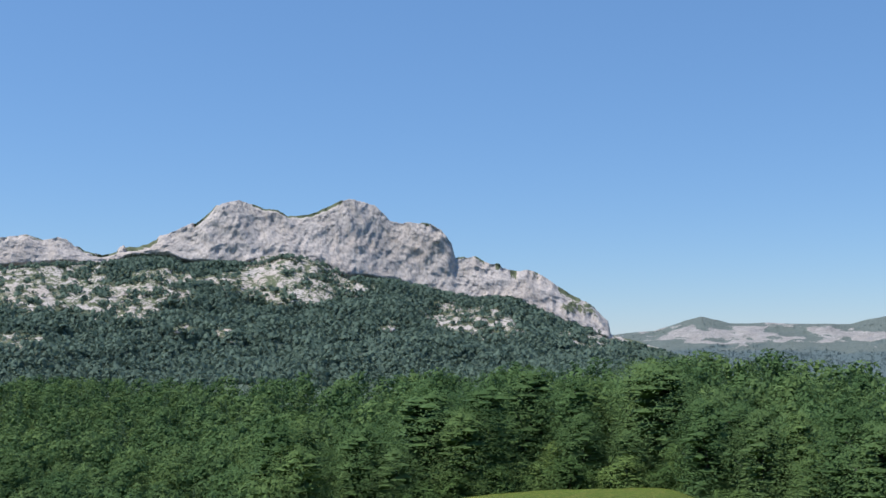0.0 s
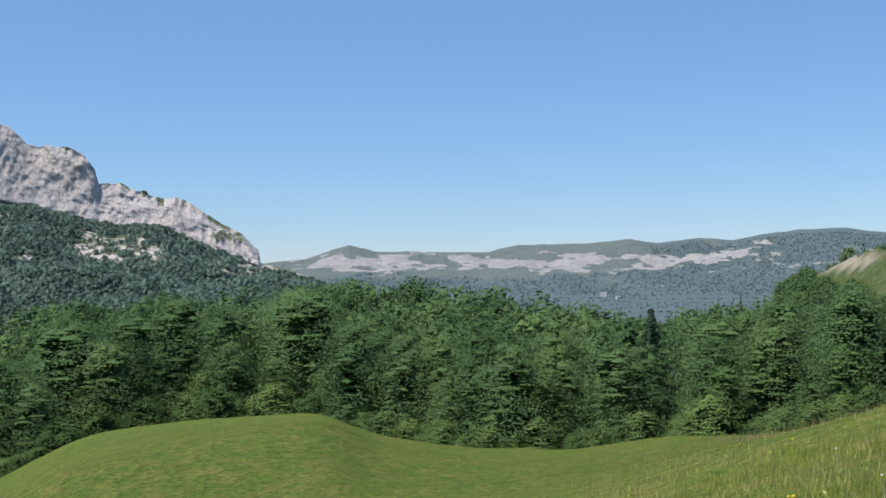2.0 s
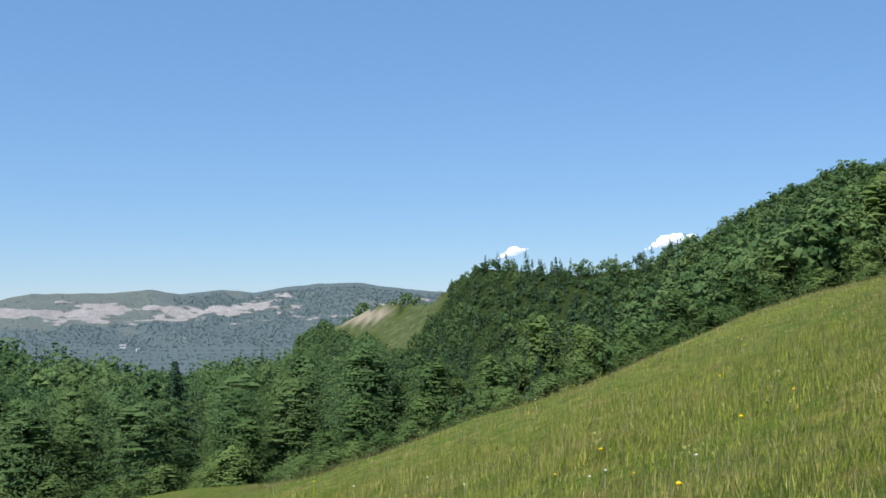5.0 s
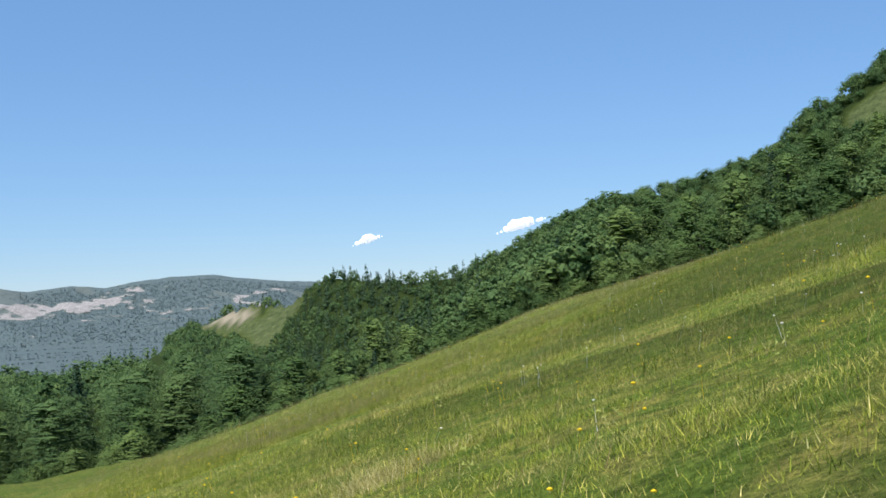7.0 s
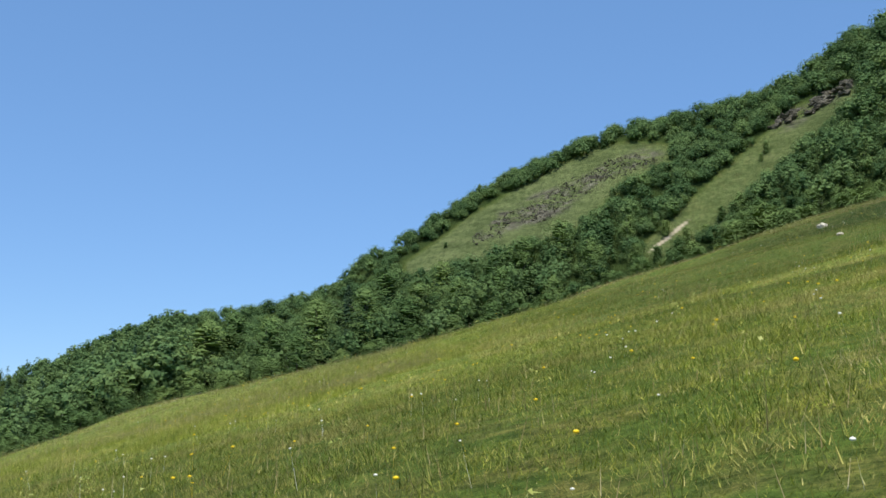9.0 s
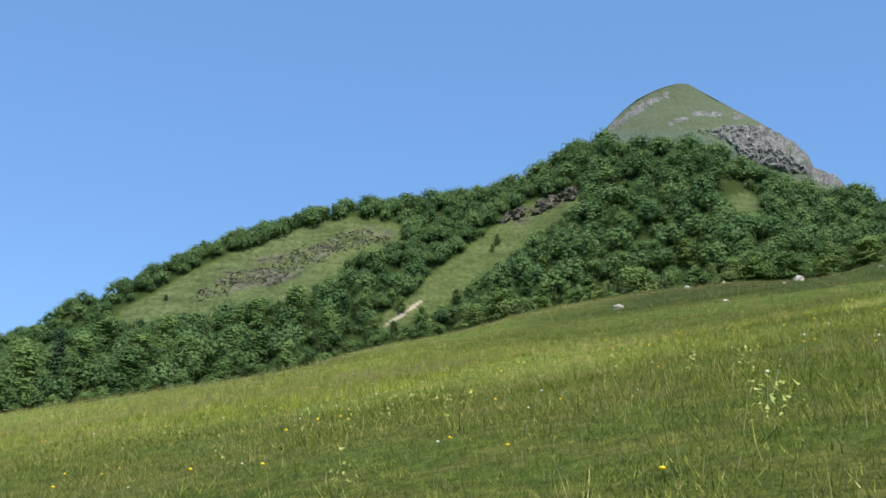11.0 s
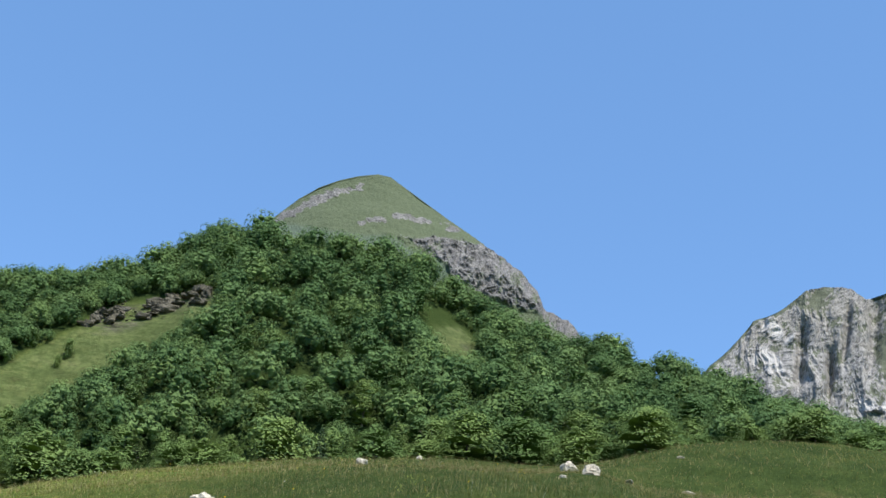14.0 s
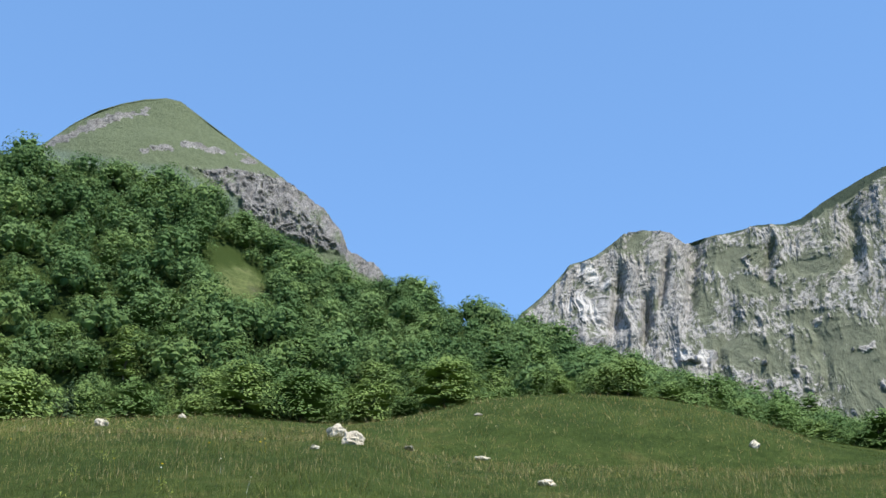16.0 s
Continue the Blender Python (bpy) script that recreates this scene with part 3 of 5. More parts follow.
def peak_shape(a, r, z, pos):
    e = np.degrees(np.arctan2(z - EYE, r))
    x, y = r * np.sin(np.radians(a)), r * np.cos(np.radians(a))
    wob = fbm(x / 4, y / 4, z / 4, 4, 61)
    top = table(PEAK_TOP, 1, a)
    crag = inside(a, e, [[(110.6, 24.4, 24.55), (111.4, 24.15, 24.5), (112.5, 23.6, 24.5), (113.6, 22.6, 24.5), (114.5, 22.3, 24.4), (115.7, 21.8, 23.7), (116.5, 21.6, 23.2), (117.5, 21.4, 22.0)],
                         [(117.5, 20.9, 21.6), (118.4, 20.7, 21.3), (119.2, 20.5, 20.8)]]) + 0.08
    ledge = inside(a, e, [[(108.7, 24.6, 24.8), (109.5, 24.85, 25.15), (110.4, 25.15, 25.45), (111.4, 25.1, 25.4), (112.5, 24.9, 25.15), (113.4, 24.75, 25.0)],
                          [(104.7, 24.2, 24.6), (105.8, 24.9, 25.35), (106.8, 25.5, 26.0), (107.6, 26.0, 26.3), (108.6, 26.3, 26.5)]]) * 3.0 + 0.04
    bit = fbm(a * 2.3, e * 5.0, 0 * a, 4, 62)
    cliff = step(-0.05, 0.22, crag + wob * 0.28)
    rock = np.maximum(cliff * (0.72 + 0.35 * fbm(a * 4, e * 3, 0 * a, 3, 63)), 0.85 * step(-0.05, 0.25, ledge + bit * 0.55 + fbm(a * 6, e * 9, 0 * a, 3, 68) * 0.25))
    front = (pos < 0.66) & (pos > 0.08)
    warp = fbm(a * 0.9, e * 0.9, 0 * a, 3, 64) * 0.6
    crack = (ridged(a * 1.3 + e * 1.1 + warp, e * 0.9 - a * 0.4, 0 * a, 3, 65) - 0.55) * 1.0 + (ridged(a * 3.4 + e * 1.5 + warp * 2, e * 4.2 - a, 0 * a, 3, 66) - 0.5) * 1.1
    r = r - front * (cliff * (crack * 0.9 + 0.05) + rock * bit * 0.17) - front * wob * 0.22
    z = z + front * fbm(x / 7, y / 7, z / 7, 3, 67) * 0.3 * (top - e > 0.15) + cliff * front * (ridged(x / 2, y / 2, z / 2, 3, 69) - 0.5) * 0.5
    scrub = step(0.25, -0.15, e - table(BROWS, 1, a) + wob * 0.3) * (a < 113)
    return r, z, rock * (1 - scrub) - scrub


relief("grassy_peak", 98, 121.5, 420, peak_knots, (70, 90, 5), peak_shape, PEAK_STONE, "steep grassy peak with grey limestone crags on its shoulder", "peak", smooth=False)

CLIFF_TOP = [(118, 12), (121, 15.5), (124.4, 19.5), (125.2, 20.15), (126.3, 21.3), (127.2, 21.6), (127.9, 22.05), (128.5, 22.5), (129.4, 22.72), (130.5, 22.5), (131.1, 22.1), (131.9, 22.33), (133.0, 22.5),
             (134.1, 22.7), (135.2, 22.7), (135.8, 22.85), (136.7, 23.4), (137.4, 23.75), (138.9, 24.4), (142, 25.5), (147, 24), (152, 19)]


def cliff_knots(az):
    top = table(CLIFF_TOP, 1, az - 0.5)
    one = np.ones_like(az)
    rr = np.stack([109 * one, 112 * one, 119 * one, 160 * one])
    zz = np.stack([EYE + 109 * tan_d(np.minimum(11.0, top - 3)), EYE + 112 * tan_d(np.minimum(14.5, top - 1.5)), EYE + 119 * tan_d(top), 0 * one])
    return rr, zz


def cliff_shape(a, r, z, pos):
    e = np.degrees(np.arctan2(z - EYE, r))
    x, y = r * np.sin(np.radians(a)) * 2.2, r * np.cos(np.radians(a)) * 2.2
    zb = z
    # the face's own bearing and angle, level along its crest
    a, e = 131.7 + (a - 129.9) / 0.76, 17.05 + (e - 22.72 - 0.13 * (a - 129.9)) / 0.77
    z = z * 2.2
    wob = fbm(x / 12, y / 12, z / 12, 5, 71)
    crest = 17.05 + (table(CLIFF_TOP, 1, 129.4 + (a - 131.7) * 0.76) - 22.72 - 0.13 * 0.76 * (a - 131.7)) / 0.77
    turf = np.maximum.reduce([blob(a, e, [(136.3, 14.8, 1.9, 0.6, -0.1), (137.3, 13.2, 1.2, 0.5, -0.3), (140.2, 13.8, 1.5, 0.5, -0.1), (140.4, 11.0, 1.6, 0.5, -0.25), (141.6, 9.4, 2.8, 1.5, -0.2),
                                          (136.7, 10.0, 2.2, 0.8, -0.4), (131.2, 16.5, 1.0, 0.6, 0.1), (134.6, 12.9, 0.5, 1.1, -0.6), (144.5, 8.0, 4.0, 2.4, -0.1)]),
                              step(0.45, 0.10, crest - e) * 0.8 * (a < 132), step(0.9, 0.2, crest - e) * 0.85 * step(140.5, 142, a)])
    warp = fbm(a * 0.5, e * 0.5, 0 * a, 3, 72) * 0.9
    streak = fbm(a * 2.4 - e * 0.6 + warp * 2, e * 1.7, 0 * a, 5, 73)
    patch = fbm(a * 1.5, e * 1.6, 0 * a, 4, 74)
    bare = step(0.25, 0.7, blob(a, e, [(128.9, 14.9, 0.9, 0.6, -0.5), (128.3, 13.6, 0.8, 0.8, -0.6), (133.7, 10.4, 0.8, 0.35, -0.5), (134.7, 10.3, 0.6, 0.3, -0.3)]) + streak * 0.5)
    rock = np.clip(0.64 + 0.24 * streak + 0.22 * patch - 0.13 * step(133.5, 136, a) - 0.44 * step(0.15, 0.75, turf + streak * 0.4 + patch * 0.5), 0, 1) + bare * 1.4
    fringe = step(0.0, 0.12, 0.16 + 0.45 * step(138.5, 142, a) + 0.15 * streak - (crest - e)) * (1 - step(129.8, 130.6, a) * step(134.0, 133.2, a))
    rock = rock * (1 - fringe) - fringe
    front = pos < 0.665
    deep = np.zeros_like(a)
    for ga, ge, gw, gh, depth in ((130.15, 13.8, 0.30, 1.5, 4.2), (131.6, 12.6, 0.22, 1.3, 3), (134.1, 14.0, 0.35, 2.2, 3), (132.7, 14.4, 0.18, 1.4, 2.5), (138.2, 14.2, 0.25, 1.0, 2.5), (142.6, 14.6, 0.5, 1.6, 3)):
        deep = deep + depth * np.exp(-((a - ga - 0.18 * (e - ge) + warp * 0.12) / gw) ** 2 - ((e - ge) / gh) ** 4)
    butt = (ridged(a * 0.62 - e * 0.10 + warp * 0.5, e * 0.10, 0 * a, 2, 75) - 0.6) * 6.5
    rib = (ridged(a * 2.1 - e * 0.35 + warp * 1.3, e * 0.8, 0 * a, 3, 77) - 0.55) * 2.0 + (ridged(a * 4.4 - e * 1.4 + warp * 3, e * 2.6, 0 * a, 3, 78) - 0.5) * 1.1 + (ridged(a * 9 - e * 3.0 + warp * 5, e * 7, 0 * a, 2, 80) - 0.5) * 0.4
    r = r - 0.30 * front * (butt * (0.4 + 0.6 * np.clip(rock, 0, 1)) + rib * np.clip(0.1 + rock, 0, 1) - 1.3 * deep + wob * 0.6)
    z = zb + front * fbm(x / 9, y / 9, 0 * x, 3, 79) * 0.27
    return r, z, rock


relief("cliff_mountain", 121, 147, 620, cliff_knots, (12, 180, 6), cliff_shape, CLIFF_STONE, "grey limestone cliff mountain with grassy ledges", smooth=False)


# ---- trees ----
def icosphere(level):
    bm = bmesh.new()
    bmesh.ops.create_icosphere(bm, subdivisions=level, radius=1.0)
    v = np.array([p.co[:] for p in bm.verts])
    f = np.array([[p.index for p in q.verts] for q in bm.faces])
    bm.free()
    return v, f


HEART = (np.array([(0, 0, 1), (1, 0, 0), (0, 1, 0), (-1, 0, 0), (0, -1, 0), (0, 0, -1)], float), np.array([(0, 1, 2), (0, 2, 3), (0, 3, 4), (0, 4, 1), (5, 2, 1), (5, 3, 2), (5, 4, 3), (5, 1, 4)]))


def leaf_sprays(centre, normal, size, rng, aspect=0.62):
    """Pointed sprays of leaves: n centres, normals and sizes to vertices and faces."""
    n = len(centre)
    normal = normal / np.linalg.norm(normal, axis=1)[:, None]
    ref = rng.normal(size=(n, 3))
    u = np.cross(normal, ref)
    u /= np.linalg.norm(u, axis=1)[:, None] + 1e-9
    v = np.cross(normal, u) * rng.uniform(0.6, 1.15, n)[:, None]
    s = size[:, None]
    tip = np.stack([centre + u * s, centre - u * s * 0.7 + v * s * aspect, centre - u * s * 0.7 - v * s * aspect], 1)
    return tip.reshape(-1, 3), np.arange(3 * n).reshape(n, 3)


def layered_crown(rng, tall, wide, lobes, leaves, leaf, full=0.36):
    """Flat, drooping boughs in storeys round the stem, with dark gaps under them."""
    k = np.arange(lobes)
    h = 0.05 + 0.93 * (k + rng.random(lobes)) / lobes
    width = wide * np.interp(h, [0.0, 0.12, 0.35, 0.65, 0.88, 1.0], [0.75, 0.95, 1.0, 0.55 + 0.53 * full, full, 0.3 * full]) * rng.uniform(0.75, 1.2, lobes)
    th = k * 2.39996 + rng.normal(size=lobes) * 0.4
    i = np.repeat(k, max(1, leaves // lobes))
    u = rng.random(len(i)) ** 0.6
    v = rng.normal(size=len(i)) * 0.26 * (0.35 + u * 0.65)
    out, side = np.stack([np.cos(th), np.sin(th)], 1)[i], np.stack([-np.sin(th), np.cos(th)], 1)[i]
    flat = (out * (0.12 + 0.95 * u)[:, None] + side * v[:, None]) * width[i][:, None]
    z = h[i] * tall * 0.96 + width[i] * (0.22 * u - 0.42 * u ** 2.2 - 0.5 * v ** 2) + rng.normal(size=len(i)) * 0.085 * width[i]
    p = np.column_stack([flat, np.clip(z, 0.01 * tall, 1.05 * tall)])
    nrm = np.column_stack([out * (0.25 + 0.75 * u)[:, None] + side * v[:, None], np.full(len(i), 0.85)]) + rng.normal(size=p.shape) * 0.24
    lv, lf = leaf_sprays(p, nrm, leaf * rng.uniform(0.6, 1.35, len(p)), rng, 0.7)
    core = HEART[0][None] * np.stack([width * 0.28, width * 0.28, np.full(lobes, tall * 0.035)], 1)[:, None, :] * (1 + 0.2 * rng.normal(size=(lobes, len(HEART[0]), 1)))
    core = core + np.stack([np.cos(th) * width * 0.30, np.sin(th) * width * 0.30, h * tall * 0.90], 1)[:, None, :]
    core[:, :, 2] = np.maximum(core[:, :, 2], 0.01 * tall)
    hf = HEART[1][None] + (k * len(HEART[0]))[:, None, None] + len(lv)
    return np.concatenate([lv, core.reshape(-1, 3)]), np.concatenate([lf, hf.reshape(-1, 3)])


def hill_crown(rng, wide, lobes, leaves, leaf):
    """A rounded crown 1 m tall of many full puffs of foliage, with gaps of shade between them."""
    k = np.arange(lobes)
    up = 1 - 1.45 * (k + 0.5) / lobes
    th = k * 2.39996 + rng.normal(size=lobes) * 0.35
    flat = np.sqrt(np.clip(1 - up ** 2, 0, 1))
    out = np.stack([flat * np.cos(th), flat * np.sin(th), up], 1)
    c = out * np.array([wide * 0.72, wide * 0.72, 0.36]) * rng.uniform(0.8, 1.12, lobes)[:, None] + np.array([0, 0, 0.50])
    per = leaves // lobes
    i = np.repeat(k, per)
    size = wide * rng.uniform(0.30, 0.44, lobes)[i]
    d = rng.normal(size=(len(i), 3)) + 0.75 * out[i] + np.array([0, 0, 0.35])
    d /= np.linalg.norm(d, axis=1)[:, None]
    p = c[i] + d * (size * rng.uniform(0.80, 1.06, len(i)))[:, None] * np.array([1, 1, 0.62])
    p[:, 2] = np.clip(p[:, 2], 0.02, 1.06)
    nrm = d + 0.25 * out[i] + np.array([0, 0, 0.18]) + rng.normal(size=p.shape) * 0.30
    lv, lf = leaf_sprays(p, nrm, leaf * rng.uniform(0.6, 1.35, len(p)), rng, 0.75)
    core = HEART[0][None] * (wide * 0.19) * (1 + 0.2 * rng.normal(size=(lobes, len(HEART[0]), 1))) + (c * np.array([0.8, 0.8, 0.92]))[:, None, :]
    core[:, :, 2] = np.maximum(core[:, :, 2], 0.02)
    hf = HEART[1][None] + (k * len(HEART[0]))[:, None, None] + len(lv)
    return np.concatenate([lv, core.reshape(-1, 3)]), np.concatenate([lf, hf.reshape(-1, 3)])


def far_crown(rng, tall, wide, leaves, leaf):
    """A crown of a few sprays for woods far off."""
    d = rng.normal(size=(leaves, 3))
    d[:, 2] = np.abs(d[:, 2]) * 0.9
    d /= np.linalg.norm(d, axis=1)[:, None]
    p = d * np.array([wide, wide, 0.6 * tall]) * 0.85 + np.array([0, 0, 0.35 * tall])
    return leaf_sprays(p, d + rng.normal(size=p.shape) * 0.2, leaf * rng.uniform(0.7, 1.3, leaves), rng)


def spruce_crown(rng, tall, wide, leaves, leaf):
    h = 0.06 + 0.94 * (1 - np.sqrt(rng.random(leaves)))
    spire = rng.random(leaves) < 0.12
    h = np.where(spire, rng.uniform(0.68, 1.0, leaves), h)
    tiers = np.where(h > 0.62, h, np.round(h * 13) / 13 + rng.normal(size=leaves) * 0.012)
    th = rng.random(leaves) * 6.283
    rad = wide * (1.06 - np.clip(tiers, 0, 1)) ** 0.8 * np.sqrt(rng.uniform(0.2, 1.0, leaves)) * (0.8 + 0.3 * np.sin(5 * th + 9 * tiers))
    p = np.stack([rad * np.cos(th), rad * np.sin(th), np.clip(tiers, 0.03, 1.0) * tall - rad * 0.28], 1)
    p[:, 2] = np.maximum(p[:, 2], 0.15)
    nrm = np.stack([np.cos(th) * 0.7, np.sin(th) * 0.7, np.ones(leaves)], 1) + rng.normal(size=p.shape) * 0.3
    return leaf_sprays(p, nrm, leaf * rng.uniform(0.6, 1.3, leaves) * (1.15 - 0.68 * h), rng)


def tapered(points, radii, sides=6):
    """A bent, tapered tube."""
    pts = np.array(points, float)
    ang = np.arange(sides) * 2 * np.pi / sides
    rings = []
    for i, (p, rr) in enumerate(zip(pts, radii)):
        d = pts[min(i + 1, len(pts) - 1)] - pts[max(i - 1, 0)]
        d /= np.linalg.norm(d) + 1e-9
        u = np.cross(d, [0.31, 0.95, 0.05])
        u /= np.linalg.norm(u)
        w = np.cross(d, u)
        rings.append(p + rr * (np.cos(ang)[:, None] * u + np.sin(ang)[:, None] * w))
    v = np.concatenate(rings)
    f = []
    for i in range(len(pts) - 1):
        for k in range(sides):
            a, b = i * sides + k, i * sides + (k + 1) % sides
            f.append((a, b, b + sides, a + sides))
    return v, np.array(f)


def trunk_mesh(rng, tall, thick):
    lean = rng.normal(size=2) * 0.03 * tall
    stem = [(lean[0] * q, lean[1] * q, tall * q * 0.85 - 0.4 * (q == 0)) for q in (0, 0.25, 0.5, 0.75, 1.0)]
    vs, fs = tapered(stem, [thick, thick * 0.8, thick * 0.6, thick * 0.35, thick * 0.1], 7)
    verts, faces, n = [vs], [fs], len(vs)
    for k in range(7):
        q = rng.uniform(0.2, 0.7)
        th = rng.random() * 6.283
        a = np.array([lean[0] * q, lean[1] * q, tall * q * 0.85])
        reach = tall * rng.uniform(0.15, 0.28)
        b = a + np.array([np.cos(th), np.sin(th), 0.5]) * reach * 0.5
        c = a + np.array([np.cos(th), np.sin(th), 0.75]) * reach
        v, f = tapered([a, b, c], [thick * 0.35, thick * 0.2, thick * 0.06], 5)
        verts.append(v)
        faces.append(f + n)
        n += len(v)
    return mesh_of("trunk", np.concatenate(verts), np.concatenate(faces), True)


def tree_thing(name, crown, trunk, leaf_mat, label, category, group):
    root = new(name)
    tagged(root, label, category, group)
    part("trunk", trunk, BARK, root)
    v, f = crown
    part("crown", mesh_of("crown", v, f), leaf_mat, root)
    return root


rng = np.random.default_rng(11)
beeches, tall_beeches = [], []
for k in range(9):
    tall = 10.0
    big = k > 5
    crown = layered_crown(rng, tall, rng.uniform(3.0, 3.9), 90 if big else 60, 8200 if big else 2900, 0.092 if big else 0.150, rng.uniform(0.6, 1.0))
    (tall_beeches if big else beeches).append(tree_thing("beech_tree", crown, trunk_mesh(rng, tall, 0.2), BEECH if big else SHRUB_AND_LIT_EDGE, "tall leafy green beech tree at the valley's edge" if big else
                                                         "broad leafy green beech tree at the meadow's edge", "tree", "trees along the meadow edge"))
spruces = []
for k in range(2):
    spruces.append(tree_thing("spruce_tree", spruce_crown(rng, 10.0, 2.3, 2200, 0.36), trunk_mesh(rng, 9.5, 0.16), SPRUCE,
                              "dark green spruce tree among the beeches", "tree", "trees along the meadow edge"))
used = set()


def plant(x, y, tall, conifer=False, wide=1.0):
    pool = spruces if conifer else tall_beeches if tall > 8.5 else beeches
    proto = pool[int(rng.integers(len(pool)))]
    s = tall / 10.0
    m = Matrix.Translation((x, y, float(height(x, y)) - 0.15)) @ Matrix.Rotation(rng.random() * 6.283, 4, "Z") @ Matrix.Diagonal((s * wide, s * wide, s, 1))
    if proto not in used:
        used.add(proto)
        proto.matrix_basis = m
        return proto
    ob = copy_thing(proto, m)
    ob.matrix_basis = m
    return ob


def clear_of_glades(x, y, z, r, tall):
    ok = np.ones(np.shape(x), bool)
    for share in (0.0, 0.35, 0.7):
        a, e = seen_from_start(x, y, z + tall * share)
        ok &= inside(a, e, GLADES) < -0.05
    return ok | (r > 320)


for row, (gap, depth) in enumerate(((6.6, 0.5), (6.0, 0.62), (6.0, 1.1))):
    az = -9.0 + row
    while az < 139:
        tall = float(table(RIM, 3, az))
        rc = float(table(RIM, 2, az)) + (1.6 + tall * depth if row else 1.2 + 0.25 * tall) + rng.normal() * 0.7
        tall *= (rng.uniform(0.35, 0.95) if row == 0 else rng.uniform(0.75, 1.15))
        if row == 2 and 37 < az < 62:
            tall *= 0.45
        x, y = rc * math.sin(radians(az)), rc * math.cos(radians(az))
        if not clear_of_glades(x, y, height(x, y), rc, tall):
            tall = rng.uniform(1.4, 2.3)
        if clear_of_glades(x, y, height(x, y), rc, tall) or tall < 2.4:
            plant(x, y, tall, conifer=rng.random() < (0.06 if az < 50 else 0.02), wide=rng.uniform(0.9, 1.25))
        az += math.degrees(gap * (tall / 8.0) ** 0.85 / rc) * rng.uniform(0.7, 1.3)


shrubs = []
for k in range(3):
    root = tagged(new("beech_shrub"), "low bright green beech shrub at the foot of the wood", "shrub", "shrubs along the meadow edge")
    part("crown", mesh_of("crown", *layered_crown(rng, 2.0, 1.35, 34, 1900, 0.052, 0.6)), SHRUB_AND_LIT_EDGE, root)
    part("trunk", trunk_mesh(rng, 1.7, 0.05), BARK, root)
    shrubs.append(root)
az, count = -6.0, 0
while az < 138:
    rc = float(table(RIM, 2, az)) + rng.uniform(-0.3, 2.2)
    x, y = rc * math.sin(radians(az)), rc * math.cos(radians(az))
    s = rng.uniform(0.5, 1.25) * (2.0 if -2 < az < 14 else 1.5 if az < 30 else 1.5 if 96 < az < 122 else 1.0)
    m = Matrix.Translation((x, y, float(height(x, y)) - 0.1)) @ Matrix.Rotation(rng.random() * 6.283, 4, "Z") @ Matrix.Diagonal((s * 1.2, s * 1.2, s, 1))
    if count < 3:
        shrubs[count].matrix_basis = m
    else:
        copy_thing(shrubs[int(rng.integers(3))], m).matrix_basis = m
    count += 1
    az += math.degrees(rng.uniform(0.8, 2.2 if az < 36 else 3.2) * s / rc)


# ---- woods ----
def woods(name, spots, protos, material, label, category="forest"):
    """One mesh of many trees: spots are x, y, z, size, turn; protos are (vertices, faces) of trees 1 m tall."""
    verts, faces, kinds, base = [], [], [], 0
    pick = rng.integers(len(protos), size=len(spots))
    for k, (v, f) in enumerate(protos):
        mine = spots[pick == k]
        if not len(mine):
            continue
        c, s = np.cos(mine[:, 4])[:, None], np.sin(mine[:, 4])[:, None]
        size = mine[:, 3][:, None]
        x = (v[None, :, 0] * c - v[None, :, 1] * s) * size + mine[:, 0][:, None]
        y = (v[None, :, 0] * s + v[None, :, 1] * c) * size + mine[:, 1][:, None]
        z = v[None, :, 2] * size + mine[:, 2][:, None]
        verts.append(np.stack([x, y, z], -1).reshape(-1, 3))
        faces.append((f[None] + (np.arange(len(mine)) * len(v))[:, None, None] + base).reshape(-1, f.shape[1]))
        kinds.append(np.repeat(rng.random(len(mine)), len(v)))
        base += len(mine) * len(v)
    me = mesh_of(name, np.concatenate(verts), np.concatenate(faces), False, [("tree", np.concatenate(kinds))])
    me.materials.append(material)
    return tagged(new(name, me), label, category, kind="stuff")


def scatter(az0, az1, r0, r1, spacing, keep=None):
    """Jittered spots in a sector; r0 and r1 are functions of the bearing."""
    out_az, out_r = [], []
    r = 60.0
    while r < 460:
        n = int(radians(az1 - az0) * r / spacing)
        az = az0 + (np.arange(n) + rng.random(n)) * (az1 - az0) / max(n, 1)
        rr = r + rng.uniform(-0.5, 0.5, n) * spacing
        ok = (rr > r0(az)) & (rr < r1(az))
        out_az.append(az[ok])
        out_r.append(rr[ok])
        r += spacing * 0.9
    az, r = np.concatenate(out_az), np.concatenate(out_r)
    x, y = r * np.sin(np.radians(az)), r * np.cos(np.radians(az))
    z = height(x, y)
    ok = clear_of_glades(x, y, z, r, np.maximum(table(BROWS, 3, az), 2.2) * (r < 320) * ((az > 42) | (r > 130)))
    return az[ok], r[ok], x[ok], y[ok], z[ok]


def spots_of(x, y, z, size):
    return np.stack([x, y, z - 0.2, size, rng.random(len(x)) * 6.283], 1)


